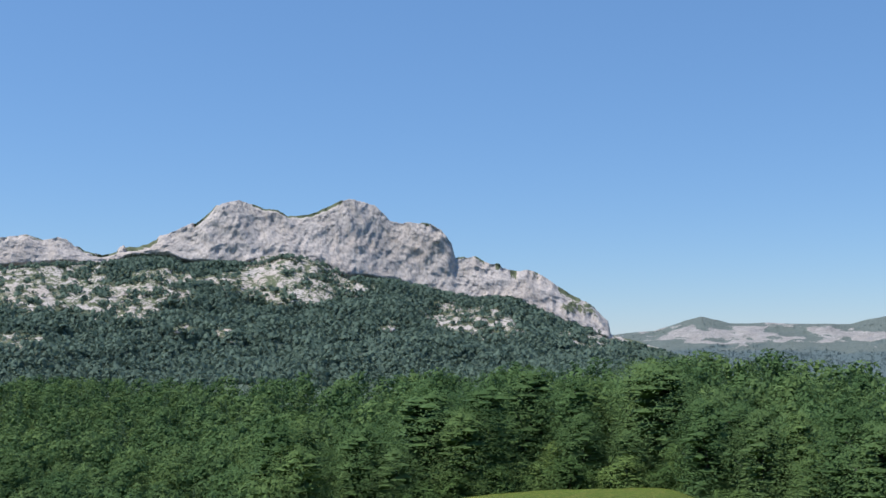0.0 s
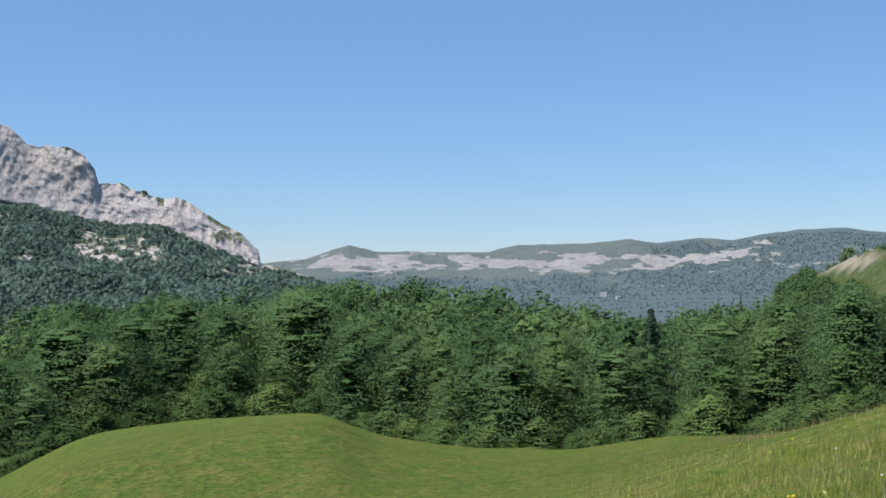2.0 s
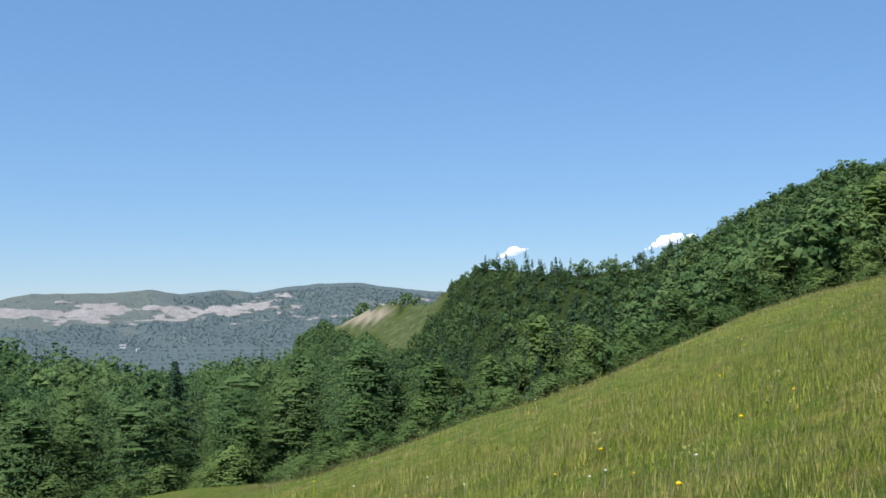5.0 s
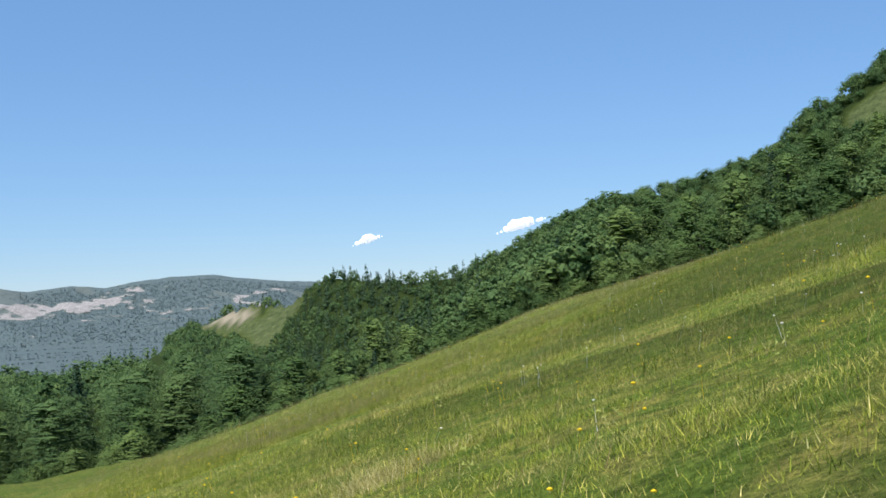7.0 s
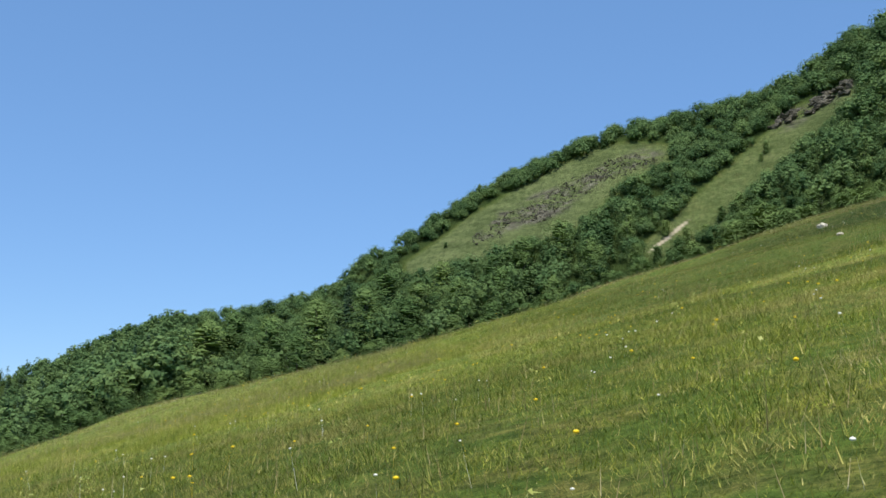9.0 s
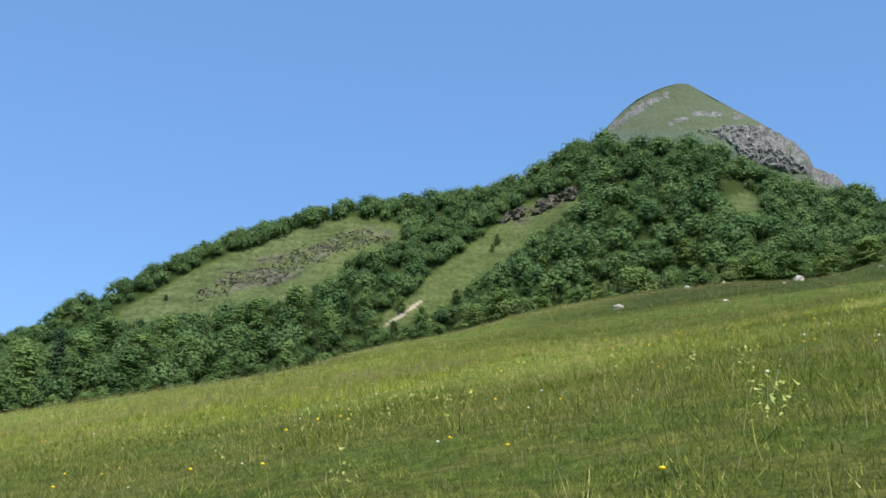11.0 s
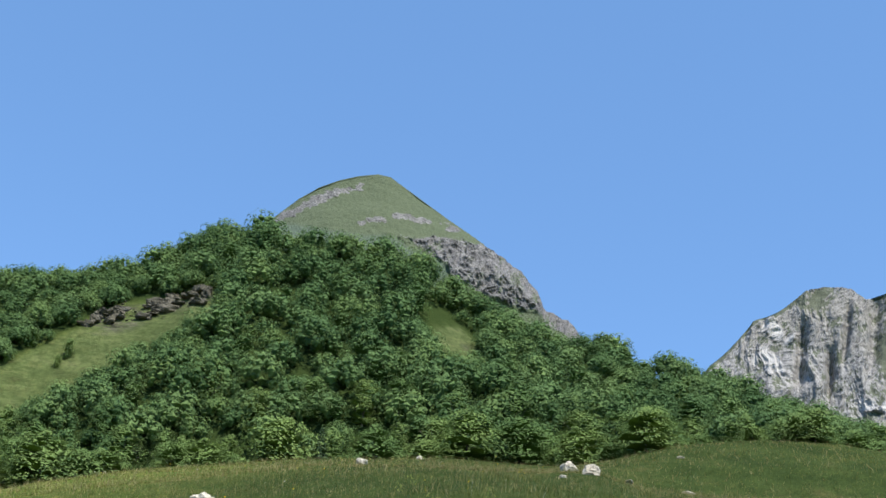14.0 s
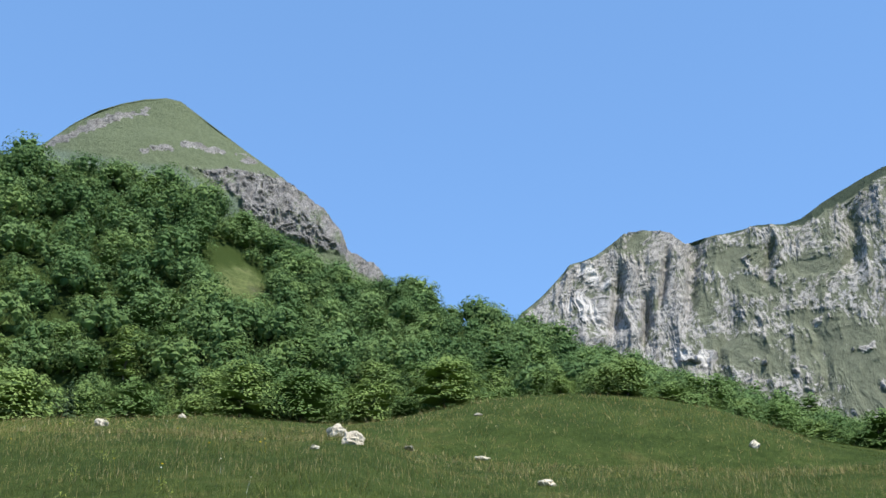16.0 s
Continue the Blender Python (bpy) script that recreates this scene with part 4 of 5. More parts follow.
# valley forest beyond the meadow
az, r, x, y, z = (np.concatenate(q) for q in zip(
    scatter(-8, 34, lambda a: table(RIM, 2, a) + 18, lambda a: table(BROWS, 2, a) + 25, 8.2),
    scatter(-26, -8, lambda a: table(RIM, 2, a), lambda a: table(BROWS, 2, a) + 25, 5.4)))
size = table(BROWS, 3, az) * rng.uniform(0.75, 1.2, len(az)) * 1.1 * np.interp(az, [-14, -5], [0.66, 1.0])
near_one = r < 230
valley_near = [layered_crown(rng, 1.0, rng.uniform(0.27, 0.35), 50, 1100, 0.0205, 0.7 + 0.2 * k) for k in range(2)] + [hill_crown(rng, rng.uniform(0.36, 0.46), 30, 900, 0.0235) for k in range(4)]
valley_far = [hill_crown(rng, rng.uniform(0.36, 0.46), 12, 260, 0.042) for k in range(3)] + [layered_crown(rng, 1.0, rng.uniform(0.32, 0.42), 18, 260, 0.038, 0.8)]
conifer = rng.random(len(az)) < np.where(r > 250, 0.55, 0.16)
size = np.where(conifer, size * np.where(r < 260, 0.8, 0.95), size)
s = spots_of(x, y, z, size)
woods("valley_wood", s[near_one & ~conifer], valley_near, BEECH, "dense green beech wood filling the valley below the meadow")
woods("far_valley_wood", s[~near_one & ~conifer], valley_far, BEECH, "dense green beech wood rolling towards the mountains")
woods("spruce_scatter", s[conifer], [spruce_crown(rng, 1.0, 0.19, 190, 0.056) for k in range(2)], SPRUCE, "dark spruce tops scattered through the beech wood")

# conifer hill
az, r, x, y, z = scatter(33, 60, lambda a: table(RIM, 2, a) + 5, lambda a: table(BROWS, 2, a) + 6, 1.05)
size = np.interp(r, [90, 97, 103, 130, 230], [4.2, 2.4, 1.5, 1.5, 2.4]) * np.interp(az, [50, 57], [1.0, 1.45]) * rng.uniform(0.6, 1.25, len(az))
foot = np.interp(az, [34.8, 36.0, 36.9, 38.3, 39.2, 39.9, 40.6, 41.4, 42.2], [0.1, 0.2, -0.6, -0.4, 0.9, 1.9, 2.5, 3.1, 3.6])
room = r * tan_d(foot) + EYE - z
size = np.where((az > 34.5) & (az < 42.2) & (r < 300), np.minimum(size, room / 1.1), size)
tall_enough = size > 0.9
az, r, x, y, z, size = az[tall_enough], r[tall_enough], x[tall_enough], y[tall_enough], z[tall_enough], size[tall_enough]
s = spots_of(x, y, z, size)
con = rng.random(len(az)) < np.interp(az, [38, 41, 47, 52], [0.3, 0.72, 0.6, 0.04])
s[con, 3] *= rng.uniform(0.95, 1.45, int(con.sum()))
edge_az = rng.uniform(30.5, 39.4, 60)
edge_r = table(BROWS, 2, edge_az) + rng.uniform(1, 9, 60)
ex, ey = edge_r * np.sin(np.radians(edge_az)), edge_r * np.cos(np.radians(edge_az))
s = np.concatenate([s, spots_of(ex, ey, height(ex, ey), rng.uniform(1.6, 3.4, 60))])
con = np.concatenate([con, rng.random(60) < 0.3])
woods("hill_spruce_wood", s[con], [spruce_crown(rng, 1.0, 0.22, 110, 0.085) for k in range(3)], SPRUCE, "dark spruce wood covering the low hill")
woods("hill_beech_wood", s[~con], [hill_crown(rng, rng.uniform(0.38, 0.46), 12, 170, 0.058) for k in range(4)], BEECH, "mixed green wood on the low hill")

# wooded hill below the peak
az, r, x, y, z = (np.concatenate(q) for q in zip(
    scatter(58, 100, lambda a: table(RIM, 2, a) + 4, lambda a: table(BROWS, 2, a) + 3, 1.6),
    scatter(100, 140, lambda a: table(RIM, 2, a) + 4, lambda a: table(BROWS, 2, a) + 3, 1.7)))
up = np.clip((r - table(RIM, 2, az)) / (table(BROWS, 2, az) - table(RIM, 2, az)), 0, 1) ** 0.6
size = ((1 - up) * np.clip(table(RIM, 3, az), 3.8, 6.0) + up * table(BROWS, 3, az)) * rng.uniform(0.6, 1.2, len(az)) * np.interp(az, [60, 75, 96, 104, 116, 124], [0.82, 0.84, 0.86, 0.92, 0.92, 0.82]) * (1 - 0.15 * step(0.55, 0.85, up))
row_az = np.concatenate([rng.uniform(52, 104, 560), rng.uniform(103, 138, 150)])
row_r = table(BROWS, 2, row_az) + rng.uniform(-1.5, 3.5, len(row_az))
rx, ry = row_r * np.sin(np.radians(row_az)), row_r * np.cos(np.radians(row_az))
x, y, z = np.concatenate([x, rx]), np.concatenate([y, ry]), np.concatenate([z, height(rx, ry)])
size = np.concatenate([size, table(BROWS, 3, row_az) * rng.uniform(0.6, 1.05, len(row_az))])
# young growth closing up to the glades
edge_az, edge_r, low = rng.uniform(75, 104, 4200), rng.uniform(91, 108, 4200), rng.uniform(1.1, 2.1, 4200)
ex, ey = edge_r * np.sin(np.radians(edge_az)), edge_r * np.cos(np.radians(edge_az))
ez = height(ex, ey)
foot_in, top_in = inside(*seen_from_start(ex, ey, ez), GLADES), inside(*seen_from_start(ex, ey, ez + 0.75 * low), GLADES)
close = (foot_in < -0.12) & (foot_in > -1.6) & (top_in < -0.02) & (np.arange(4200) % 3 == 0)
x, y, z, size = np.concatenate([x, ex[close]]), np.concatenate([y, ey[close]]), np.concatenate([z, ez[close]]), np.concatenate([size, low[close]])
s = spots_of(x, y, z, size)
woods("hillside_beech_wood", s, [hill_crown(rng, rng.uniform(0.44, 0.54), 26, 700, 0.0285) for k in range(6)] + [layered_crown(rng, 1.0, rng.uniform(0.38, 0.46), 36, 700, 0.0270, 0.9)], BEECH,
      "lush green beech wood climbing the hill below the peak")

# mountain forest
gx, gy, gz, grock = massif_grid
pick_r, pick_c = rng.integers(4, 72, 44000), rng.integers(0, gx.shape[1] - 1, 44000)
px, py, pz = gx[pick_r, pick_c], gy[pick_r, pick_c], gz[pick_r, pick_c]
pr = grock[pick_r, pick_c]
edge = fbm(px / 45, py / 45, pz / 45, 3, 91)
a_, e_ = seen_from_start(px, py, pz)
ok = (pr < 0.35) & (e_ > -1.9) & (edge > -0.62 - 0.3 * (e_ < 2))
s = spots_of(px[ok] + rng.normal(size=ok.sum()) * 4, py[ok] + rng.normal(size=ok.sum()) * 4, pz[ok], rng.uniform(4.0, 8.0, ok.sum()))
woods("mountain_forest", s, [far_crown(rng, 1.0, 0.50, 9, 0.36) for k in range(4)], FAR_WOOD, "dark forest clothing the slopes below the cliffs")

gx, gy, gz, grock = far_grid
pick_r, pick_c = rng.integers(6, 70, 50000), rng.integers(0, gx.shape[1] - 1, 50000)
px, py, pz = gx[pick_r, pick_c], gy[pick_r, pick_c], gz[pick_r, pick_c]
pr = grock[pick_r, pick_c]
a_, e_ = seen_from_start(px, py, pz)
ok = (pr < -0.5) & (rng.random(len(pr)) < 0.4) | ((pr < 0.2) & (rng.random(len(pr)) < 0.02))
s = spots_of(px[ok], py[ok], pz[ok], rng.uniform(2.4, 4.4, ok.sum()))
woods("ridge_forest", s, [far_crown(rng, 1.0, 0.6, 8, 0.46) for k in range(3)], RIDGE_WOOD, "forest on the distant ridge, blued with painted haze")


# ---- meadow growth ----
def blades(n, where, tall, broad, seed, low=0.1, high=0.75):
    """Leaning grass blades."""
    g = np.random.default_rng(seed)
    x, y = where(g, n)
    keep = np.hypot(x, y) < table(RIM, 2, np.degrees(np.arctan2(x, y))) - 0.5
    x, y = x[keep], y[keep]
    n = len(x)
    z = height(x, y) - 0.03
    clump = 0.75 + 0.5 * fbm(x / 1.7, y / 1.7, 0 * x, 3, 17)
    h = tall * g.uniform(0.5, 1.25, n) * np.clip(clump, 0.65, 1.4)
    th = g.random(n) * 6.283
    lean = g.uniform(low, high, n) * h
    broad = broad * g.uniform(0.5, 1.3, n)
    dx, dy = np.cos(th) * broad * 0.5, np.sin(th) * broad * 0.5
    lx, ly = np.cos(th + 1.57) * lean + 0.05 * h, np.sin(th + 1.57) * lean
    a = np.stack([x - dx, y - dy, z], 1)
    b = np.stack([x + dx, y + dy, z], 1)
    d = np.stack([x + lx, y + ly, z + h], 1)
    return np.stack([a, b, d], 1).reshape(-1, 3), np.arange(3 * n).reshape(n, 3)


def grass_material():
    m = Nodes("meadow_grass")
    island = m.t.nodes.new("ShaderNodeNewGeometry").outputs["Random Per Island"]
    c = m.ramp(island, (0.0, (0.080, 0.130, 0.018)), (0.35, (0.200, 0.262, 0.034)), (0.70, (0.350, 0.390, 0.058)), (0.9, (0.50, 0.48, 0.105)), (1.0, (0.68, 0.61, 0.27)))
    patch = m.noise(0.30, 5, 0.65, m.where())
    c = m.mix(m.ramp(patch, (0.50, 0.0), (0.62, 0.75)), c, m.mix(island, (0.24, 0.23, 0.045), (0.66, 0.56, 0.24)))
    deep = m.ramp(island, (0.0, (0.034, 0.056, 0.016)), (0.75, (0.078, 0.110, 0.028)), (1.0, (0.17, 0.165, 0.06)))
    deep = m.mix(m.ramp(patch, (0.52, 0.0), (0.66, 0.4)), deep, (0.15, 0.15, 0.04))
    c = m.mix(m.math("MULTIPLY", m.attr("lush"), 0.98), c, deep)
    clump = m.noise(2.2, 5, 0.7, m.where())
    c = m.mix(1.0, c, m.ramp(clump, (0.34, (0.48, 0.55, 0.50)), (0.50, (0.95, 0.95, 0.95)), (0.66, (1.45, 1.35, 1.25))), "MULTIPLY")
    return m.finish(c, 0.7, through_leaf=0.3, specular=0.04)


GRASS = grass_material()


def seed_material():
    m = Nodes("seeding_grass")
    island = m.t.nodes.new("ShaderNodeNewGeometry").outputs["Random Per Island"]
    c = m.ramp(island, (0.0, (0.13, 0.16, 0.045)), (0.45, (0.25, 0.235, 0.085)), (0.75, (0.32, 0.235, 0.12)), (1.0, (0.52, 0.45, 0.25)))
    return m.finish(c, 0.7, through_leaf=0.45, specular=0.1)


SEED = seed_material()


def sector(a0, a1, r0, r1):
    def where(g, n):
        az, r = np.radians(g.uniform(a0, a1, n)), np.sqrt(g.uniform(r0 ** 2, r1 ** 2, n))
        return r * np.sin(az), r * np.cos(az)
    return where


def fading(a0, a1, r0, r1):
    """Thinning out with the distance."""
    def where(g, n):
        az, r = np.radians(g.uniform(a0, a1, n) + g.normal(size=n) * 4), r0 + (r1 - r0) * g.random(n) ** 1.15
        return r * np.sin(az), r * np.cos(az)
    return where


def soft_box(x0, x1, y0, y1, s):
    return lambda g, n: (g.uniform(x0, x1, n) + g.normal(size=n) * s, g.uniform(y0, y1, n) + g.normal(size=n) * s)


def tuft_spots(count, x0, x1, y0, y1):
    def where(g, n):
        cx, cy = g.uniform(x0, x1, count), g.uniform(y0, y1, count)
        k = g.integers(count, size=n)
        return cx[k] + g.normal(size=n) * 0.10, cy[k] + g.normal(size=n) * 0.10
    return where


for name, n, where, tall, broad, label in (
        ("hay_grass", 220000, soft_box(-34, 16, -24, 16, 3.0), 0.14, 0.012, "tall green and straw coloured hay grass of the near slope"),
        ("thick_grass", 110000, soft_box(-26, 4, -28, -2, 2.5), 0.13, 0.011, "thick green grass with straw coloured patches on the lower slope"),
        ("low_grass", 80000, soft_box(-28, 2, -6, 12, 2.5), 0.13, 0.011, "thick green grass at the foot of the slope"),
        ("slope_grass", 160000, fading(-8, 118, 8, 86), 0.15, 0.013, "tall green hay grass on the rising slope"),
        ("near_grass", 330000, soft_box(-25, -6, -22, 13, 1.5), 0.10, 0.0075, "dense fine green hay grass of the lower slope"),
        ("verge_grass", 130000, fading(-20, 95, 3.5, 26), 0.24, 0.0085, "fine bright hay grass high on the open slope"),
        ("verge_stalks", 26000, fading(18, 70, 4, 40), 0.44, 0.007, "pale seeding hay stalks standing over the fine grass"),
        ("knoll_grass", 160000, sector(98, 142, 28, 88), 0.14, 0.014, "deep green hay grass on the swell and the knoll"),
        ("swell_grass", 16000, sector(100, 138, 50, 69), 0.30, 0.010, "reddish seeding grass on the crest of the swell"),
        ("seed_stalks", 30000, soft_box(-34, 50, -34, 20, 5.0), 0.40, 0.008, "thin straw coloured seed stalks above the hay grass"),
        ("grass_tufts", 44000, tuft_spots(3600, -34, 62, -45, 26), 0.30, 0.012, "darker bunched grass tufts standing above the sward"),
        ("rim_grass", 46000, sector(30, 134, 60, 88), 0.30, 0.026, "seeding grass along the meadow's rim")):
    v, f = blades(n, where, tall, broad, len(name), *((0.4, 2.0) if name in ("near_grass", "hay_grass", "thick_grass", "low_grass") else (0.2, 1.1) if broad > 0.0105 else (0.1, 0.75)))
    me = mesh_of(name, v, f, False, [("lush", lush(v[:, 0], v[:, 1]))])
    me.materials.append(SEED if name in ("rim_grass", "seed_stalks", "swell_grass", "verge_stalks") else GRASS)
    tagged(new(name, me), label, "grass", kind="stuff")


def plain_material(name, colour, rough=0.8):
    m = Nodes(name)
    spot = m.noise(14.0, 4, 0.6, m.where())
    return m.finish(m.mix(m.ramp(spot, (0.35, 0.35), (0.65, 0.0)), colour, tuple(0.6 * c for c in colour)), rough)


def flowers(name, n, size, stalk, material, label, seed):
    """Flower heads on bent stalks: heads as small domes."""
    g = np.random.default_rng(seed)
    x1, y1 = soft_box(-30, 10, -20, 14, 2.0)(g, n // 2)
    x2, y2 = sector(30, 118, 7, 85)(g, n - n // 2)
    x, y = np.concatenate([x1, x2]), np.concatenate([y1, y2])
    drift = fbm(x / 6, y / 6, 0 * x, 3, seed)
    keep = (drift > -0.25) & (np.hypot(x, y) < table(RIM, 2, np.degrees(np.arctan2(x, y))) - 1)
    x, y = x[keep], y[keep]
    z = height(x, y)
    hv, hf = icosphere(1)
    hv = hv * np.array([1, 1, 0.6])
    verts, faces, base = [], [], 0
    for a, b_, c in zip(x, y, z):
        s, h = size * g.uniform(0.6, 1.25), stalk * g.uniform(0.7, 1.3)
        lx, ly = g.normal(size=2) * 0.05
        stem = np.array([(a - 0.006, b_, c), (a + 0.006, b_, c), (a + lx + 0.004, b_ + ly, c + h)])
        verts += [hv * s + np.array([a + lx, b_ + ly, c + h]), stem]
        faces += [hf + base, np.array([[0, 1, 2]]) + base + len(hv)]
        base += len(hv) + 3
    me = mesh_of(name, np.concatenate(verts), np.concatenate(faces), True)
    me.materials.append(material)
    return tagged(new(name, me), label, "flowers", kind="stuff")


flowers("yellow_flowers", 700, 0.024, 0.30, plain_material("yellow_petals", (0.80, 0.55, 0.02)), "scattered bright yellow wildflowers in the hay meadow", 5)
flowers("white_flowers", 650, 0.017, 0.32, plain_material("white_petals", (0.80, 0.79, 0.70)), "scattered small white wildflowers in the hay meadow", 6)


def leafy_herbs():
    g = np.random.default_rng(8)
    n = 200
    x1, y1 = soft_box(-30, 10, -20, 14, 2.0)(g, n // 2)
    x2, y2 = sector(34, 118, 10, 80)(g, n - n // 2)
    x, y = np.concatenate([x1, x2]), np.concatenate([y1, y2])
    per = 26
    cx, cy = np.repeat(x, per), np.repeat(y, per)
    th = g.random(len(cx)) * 6.283
    reach = g.uniform(0.04, 0.2, len(cx))
    p = np.stack([cx + reach * np.cos(th), cy + reach * np.sin(th), height(cx, cy) + g.uniform(0.12, 0.42, len(cx))], 1)
    nrm = np.stack([np.cos(th), np.sin(th), 0.8 + 0 * th], 1) + g.normal(size=p.shape) * 0.25
    v, f = leaf_sprays(p, nrm, g.uniform(0.02, 0.04, len(cx)), g, 0.45)
    me = mesh_of("meadow_herbs", v, f)
    m = Nodes("herb_leaves")
    c = m.ramp(m.t.nodes.new("ShaderNodeNewGeometry").outputs["Random Per Island"], (0.0, (0.20, 0.27, 0.05)), (1.0, (0.46, 0.46, 0.13)))
    me.materials.append(m.finish(c, 0.5, through_leaf=0.35))
    return tagged(new("meadow_herbs", me), "yellow-green broad-leaved herbs standing in the meadow grass", "herbs", kind="stuff")


leafy_herbs()

# ---- boulders ----
BOULDER = rock_material("white_boulder_stone", (0.62, 0.57, 0.47), (0.42, 0.38, 0.31), (0.44, 0.39, 0.31), 0.35, crack=0.2)


def boulder(x, y, wide, long, tall, turn, seed, label):
    v, f = icosphere(4)
    q = v * 1.7 + seed * 3.1
    lump = 1 + 0.28 * fbm(q[:, 0], q[:, 1], q[:, 2], 4, seed) - 0.42 * ridged(q[:, 0] * 0.7, q[:, 1] * 0.7, q[:, 2] * 0.7, 3, seed + 7) + 0.15
    v = v * lump[:, None] * np.array([wide, long, tall]) * 1.3
    me = mesh_of("boulder", v, f, False, [("rock", np.ones(len(v)))])
    me.materials.append(BOULDER)
    ob = tagged(new("boulder", me), label, "boulder", "boulders on the meadow")
    ob.matrix_basis = pose(x, y, float(height(x, y)) + tall * 0.28, 0, 0, turn)
    return ob


for k, (x, y, w, l, h, turn, label) in enumerate((
        (57.2, -31.0, 0.34, 0.26, 0.26, 20, "large white limestone boulder sunk in the grass"),
        (50.7, -28.3, 0.30, 0.22, 0.22, 70, "rounded grey-white limestone boulder beside a larger one"),
        (50.3, -26.9, 0.16, 0.10, 0.07, 10, "low white limestone slab beside a boulder"),
        (48.3, -13.9, 0.33, 0.24, 0.20, 40, "single white limestone boulder in the hay meadow"),
        (23.1, -12.4, 0.15, 0.12, 0.10, 100, "rounded white limestone boulder low in the hay meadow"),
        (45.5, -31.4, 0.30, 0.17, 0.10, 120, "flat white limestone slab lying in the grass"),
        (55.9, -33.2, 0.34, 0.14, 0.07, 150, "thin pale limestone slab level with the turf"),
        (54.3, -48.6, 0.20, 0.16, 0.17, 60, "small pale limestone rock on the far swell"),
        (71.0, -26.5, 0.30, 0.22, 0.22, 30, "small pale limestone rock on the meadow's rim"),
        (77.0, -32.1, 0.20, 0.17, 0.15, 5, "little white limestone rock on the meadow's rim"),
        (58.7, -38.2, 0.30, 0.12, 0.08, 80, "long pale limestone slab level with the turf"),
        (65.6, -42.5, 0.20, 0.14, 0.08, 15, "tiny pale limestone rock on the knoll"))):
    boulder(x, y, w, l, h, turn, k + 1, label)


def rubble():
    """Loose ledges and blocks on the glades."""
    g = np.random.default_rng(14)
    hv, hf = icosphere(1)
    az = np.concatenate([g.uniform(78, 92, 9500), g.uniform(96.5, 104, 1500)])
    r = g.uniform(89, 108, len(az))
    x, y = r * np.sin(np.radians(az)), r * np.cos(np.radians(az))
    z = height(x, y)
    a, e = seen_from_start(x, y, z)
    ok = (inside(a, e, SCREES) + fbm(x / 4, y / 4, z / 4, 3, 33) * 0.8) > 0.12
    x, y, z = x[ok], y[ok], z[ok]
    verts, faces = [], []
    for k in range(len(x)):
        s = 0.04 + 0.11 * g.random() ** 2.5
        s = s * np.array([g.uniform(0.8, 1.6), g.uniform(0.8, 1.6), g.uniform(0.35, 0.7)])
        verts.append(hv * (1 + g.normal(size=(len(hv), 1)) * 0.18) * s + np.array([x[k], y[k], z[k] + 0.05]))
        faces.append(hf + k * len(hv))
    me = mesh_of("glade_rubble", np.concatenate(verts), np.concatenate(faces), False, [("rock", np.ones(len(x) * len(hv)))])
    me.materials.append(RUBBLE)
    return tagged(new("glade_rubble", me), "dark grey broken rock strewn over the hillside glades", "rubble", kind="stuff")


RUBBLE = rock_material("dark_ledge_stone", (0.17, 0.158, 0.125), (0.060, 0.057, 0.045), (0.11, 0.098, 0.065), 1.2)
rubble()


def spot_at(az, el):
    """The ground on the hill seen at a bearing and angle from the first eye."""
    r = np.linspace(88, 112, 300)
    x, y = r * math.sin(radians(az)), r * math.cos(radians(az))
    e = np.degrees(np.arctan2(height(x, y) - EYE, r))
    k = int(np.argmax(e >= el)) or 299
    return float(x[k]), float(y[k])


for az, el, tall, con in ((97.5, 17.6, 1.7, False), (97.2, 17.2, 1.1, False), (98.4, 20.9, 2.4, True), (96.1, 13.4, 1.8, False), (95.5, 13.3, 1.3, False), (85.5, 17.9, 1.0, False), (76.6, 12.3, 0.9, False)):
    x, y = spot_at(az, el)
    plant(x, y, tall, conifer=con)


def rock_ledge():
    """Layered outcrop at the head of the glade: broken slabs stepping back under the trees."""
    g = np.random.default_rng(23)
    root = tagged(new("rock_ledge"), "dark grey layered limestone outcrop at the head of a grassy glade", "outcrop")
    for k in range(46):
        az = g.uniform(97.6, 102.6)
        el = np.interp(az, [97.6, 99.2, 100.8, 102.6], [19.0, 19.5, 20.1, 20.9]) + g.uniform(-0.28, 0.35)
        x, y = spot_at(az, el)
        v, f = icosphere(3)
        q = v * 1.3 + k * 2.7
        v = np.sign(v) * np.abs(v) ** 0.7 * (1 + 0.65 * fbm(q[:, 0], q[:, 1], q[:, 2], 4, k))[:, None] * np.array([g.uniform(0.25, 0.65), g.uniform(0.3, 0.5), g.uniform(0.12, 0.34)])
        me = mesh_of("slab", v, f, False, [("rock", np.ones(len(v)))])
        ob = part("slab", me, RUBBLE, root)
        ob.matrix_basis = pose(x, y, float(height(x, y)) + 0.12, g.normal() * 6, g.normal() * 6, -az + g.normal() * 14)


rock_ledge()


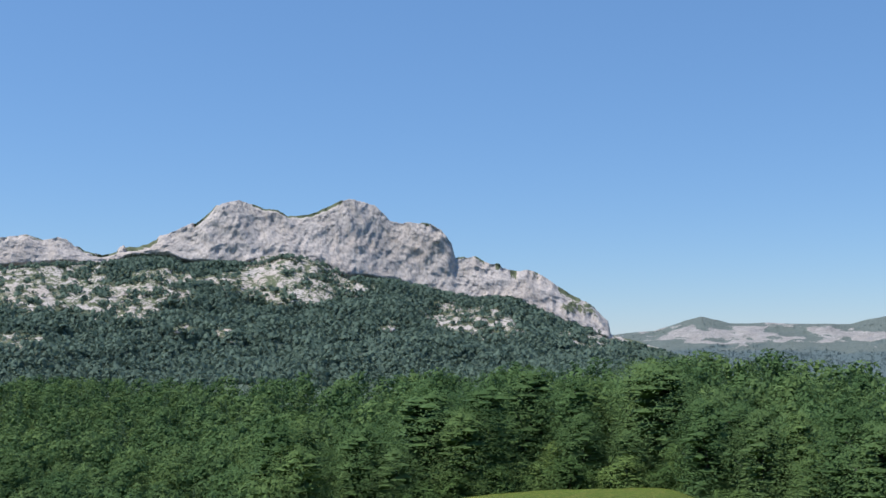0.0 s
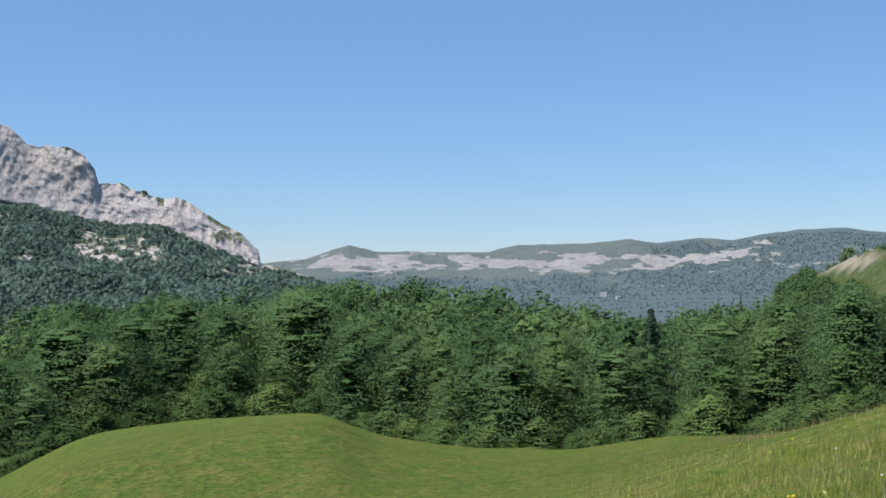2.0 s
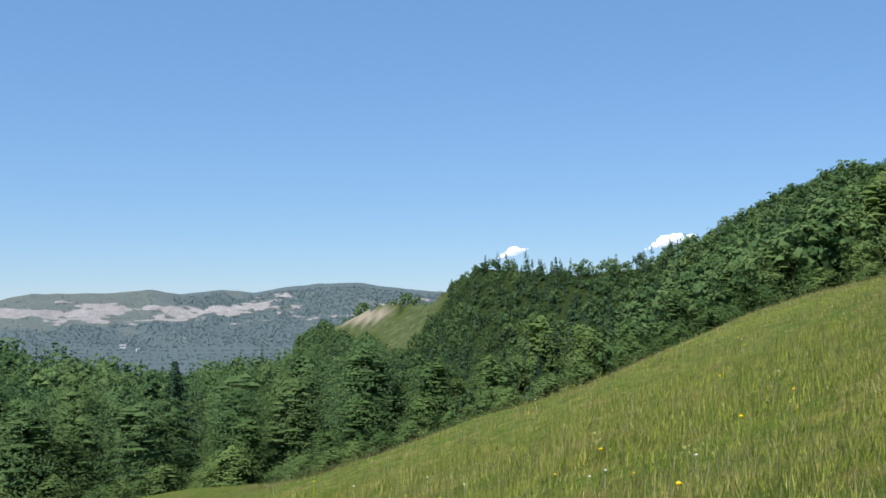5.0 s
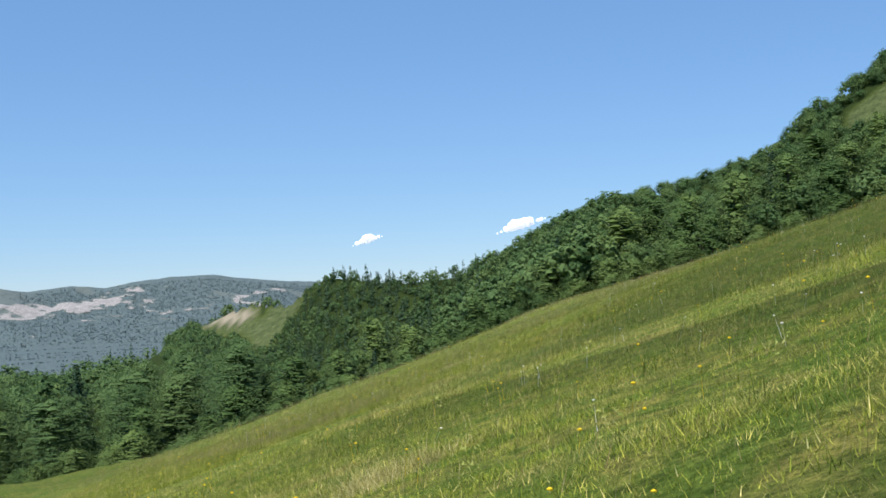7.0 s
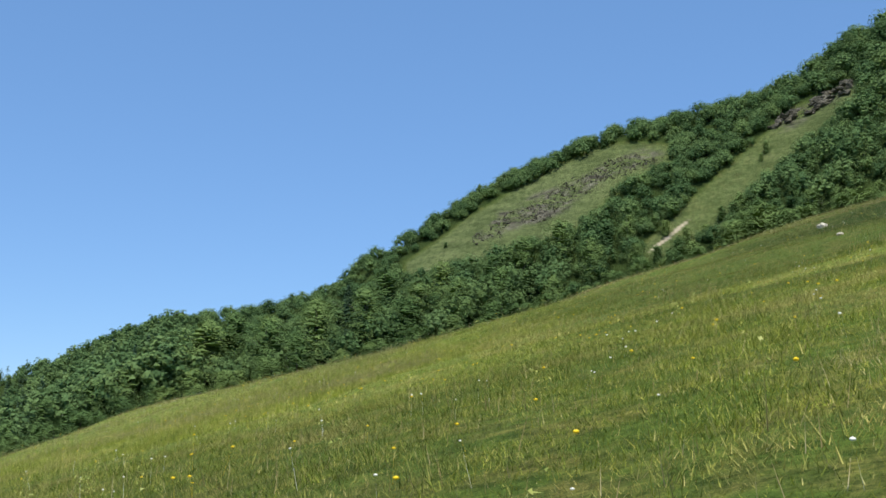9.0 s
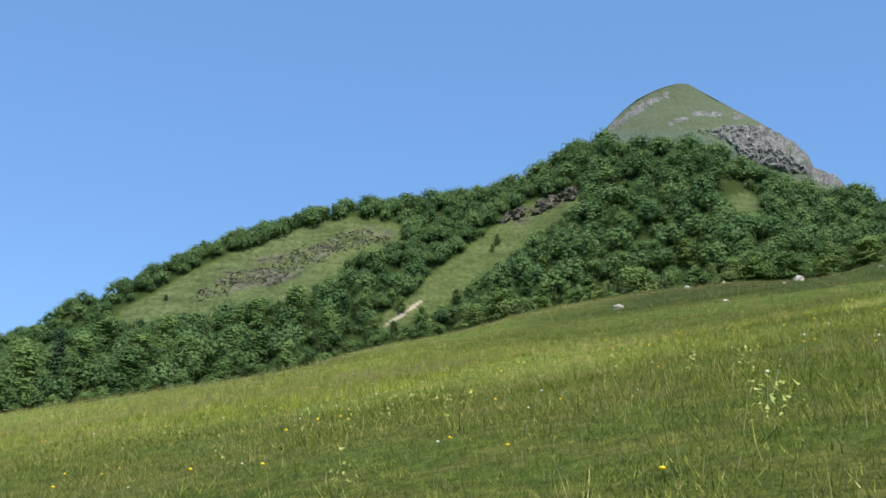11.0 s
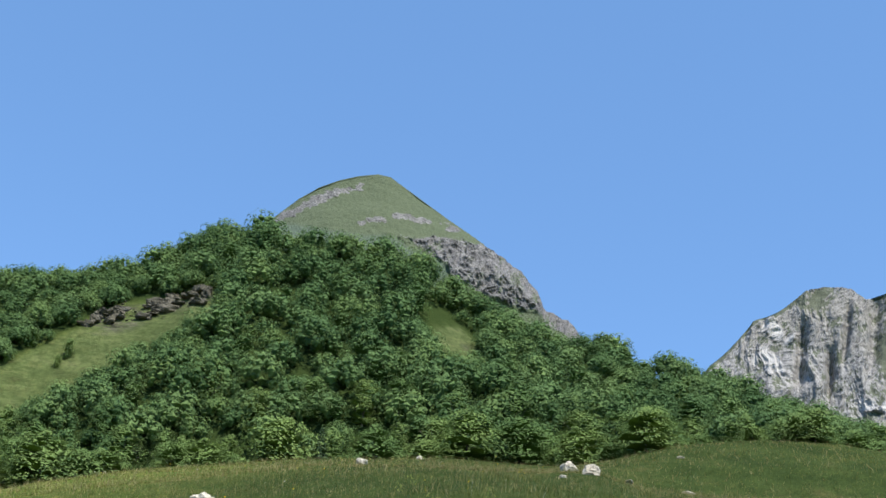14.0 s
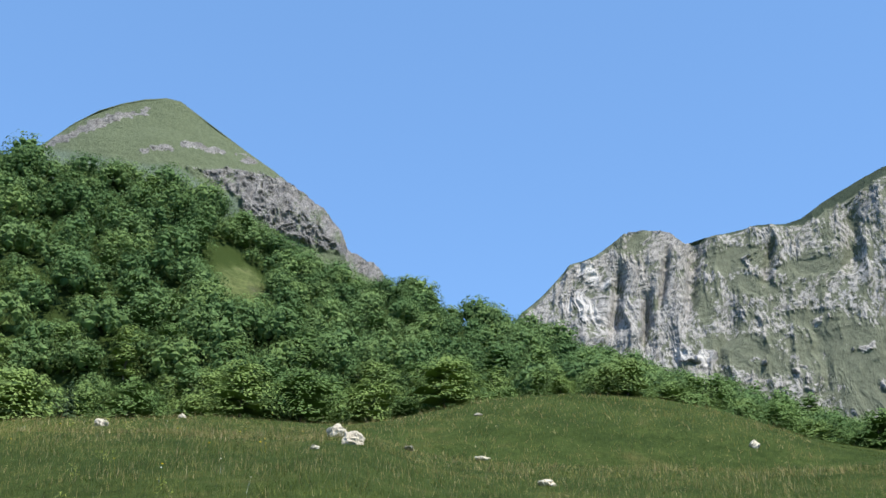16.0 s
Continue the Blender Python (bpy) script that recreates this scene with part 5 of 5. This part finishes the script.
def straw_patch():
    """Flattened dry grass among the green."""
    g = np.random.default_rng(31)
    spots = np.array([(-16.4, -20.6), (-15.6, -21.2), (-15.2, -19.4), (-9.4, -12.7), (-20.6, -8.6), (-19.9, -17.3), (-16.2, -16.0), (12.0, 5.5)])
    k = g.integers(len(spots), size=26000)
    spread = g.uniform(0.5, 1.0, len(spots))[k][:, None]
    p = spots[k] + g.normal(size=(len(k), 2)) * np.array([0.8, 0.6]) * spread
    keep = fbm(p[:, 0] / 0.7, p[:, 1] / 0.7, 0 * p[:, 0], 3, 12) > -0.15
    x, y = p[keep].T
    v, f = blades(len(x), lambda g_, n: (x, y), 0.16, 0.010, 32, 0.5, 1.8)
    me = mesh_of("straw_patch", v, f, False)
    m = Nodes("dry_straw")
    c = m.ramp(m.t.nodes.new("ShaderNodeNewGeometry").outputs["Random Per Island"], (0.0, (0.22, 0.22, 0.06)), (0.5, (0.40, 0.36, 0.13)), (1.0, (0.62, 0.54, 0.28)))
    me.materials.append(m.finish(c, 0.7, through_leaf=0.35, specular=0.05))
    return tagged(new("straw_patch", me), "flattened straw coloured dry grass among the green", "grass", kind="stuff")


straw_patch()


# ---- distance ----
def cloud(az, el, wide, tall, seed):
    g = np.random.default_rng(seed)
    hv, hf = icosphere(2)
    verts, faces = [], []
    hub = 4600 * np.array([math.sin(radians(az)), math.cos(radians(az)), math.tan(radians(el))])
    side = np.array([math.cos(radians(az)), -math.sin(radians(az)), 0])
    for k in range(34):
        u = g.uniform(-1, 1)
        s = tall * g.uniform(0.12, 0.42) * (1.15 - abs(u))
        c = hub + side * u * wide + np.array([0, 0, 1]) * (s * 0.6 + (u * 0.45 + 0.2) * tall)
        q = hv * 2 + k
        verts.append(hv * s * (1 + 0.3 * fbm(q[:, 0], q[:, 1], q[:, 2], 3, k))[:, None] + c)
        faces.append(hf + k * len(hv))
    me = mesh_of("cloud", np.concatenate(verts), np.concatenate(faces), True)
    me.materials.append(CLOUD)
    return tagged(new("cloud", me), "small white summer cloud low over the hills", "cloud", kind="structure")


CLOUD = Nodes("cloud_white").finish((0.92, 0.92, 0.93), 1.0, through_leaf=0.65, specular=0.0)
# Added glow whitens the clouds in place of scattered sunlight.
GLOW = CLOUD.node_tree.nodes["Principled BSDF"]
GLOW.inputs["Emission Color"].default_value = (0.80, 0.86, 1.0, 1.0)
GLOW.inputs["Emission Strength"].default_value = 0.55
cloud(43.4, 3.45, 62, 40, 1)
cloud(51.0, 3.85, 100, 60, 2)


def farmhouse(az, r, wide, turn, wall_mat, roof_mat):
    x, y = r * math.sin(radians(az)), r * math.cos(radians(az))
    gx, gy, gz, _ = far_grid
    k = np.unravel_index(np.argmin((gx - x) ** 2 + (gy - y) ** 2), gx.shape)
    x, y, z = float(gx[k]), float(gy[k]), float(gz[k])
    root = tagged(new("farmhouse"), "white farmhouse with a grey gable roof in the far valley", "house")
    root.matrix_basis = pose(x, y, z + 1, 0, 0, turn)
    d, h = wide * 0.6, wide * 0.32
    v = [(sx * wide / 2, sy * d / 2, zz) for zz in (-8, h) for sx, sy in ((-1, -1), (1, -1), (1, 1), (-1, 1))] + [(-wide / 2, 0, h * 1.7), (wide / 2, 0, h * 1.7)]
    part("wall", mesh_of("wall", v, [(0, 1, 5), (0, 5, 4), (1, 2, 6), (1, 6, 5), (2, 3, 7), (2, 7, 6), (3, 0, 4), (3, 4, 7), (4, 8, 7), (5, 6, 9)]), wall_mat, root)
    o = 0.8
    rv = [(-wide / 2 - o, -d / 2 - o, h - 0.5), (wide / 2 + o, -d / 2 - o, h - 0.5), (wide / 2 + o, 0, h * 1.72), (-wide / 2 - o, 0, h * 1.72), (-wide / 2 - o, d / 2 + o, h - 0.5), (wide / 2 + o, d / 2 + o, h - 0.5)]
    rv += [(a, b_, c + 0.5) for a, b_, c in rv]
    part("roof", mesh_of("roof", rv, [(0, 1, 2, 3), (3, 2, 5, 4), (6, 9, 8, 7), (9, 10, 11, 8), (0, 6, 7, 1), (4, 5, 11, 10), (0, 3, 9, 6), (3, 4, 10, 9), (1, 7, 8, 2), (2, 8, 11, 5)]), roof_mat, root)


WHITEWASH, SLATE = plain_material("whitewashed_wall", (0.82, 0.80, 0.76)), plain_material("grey_roof", (0.30, 0.29, 0.29))
farmhouse(24.8, 2980, 14, -30, WHITEWASH, SLATE)
farmhouse(25.4, 2975, 9, 10, WHITEWASH, SLATE)
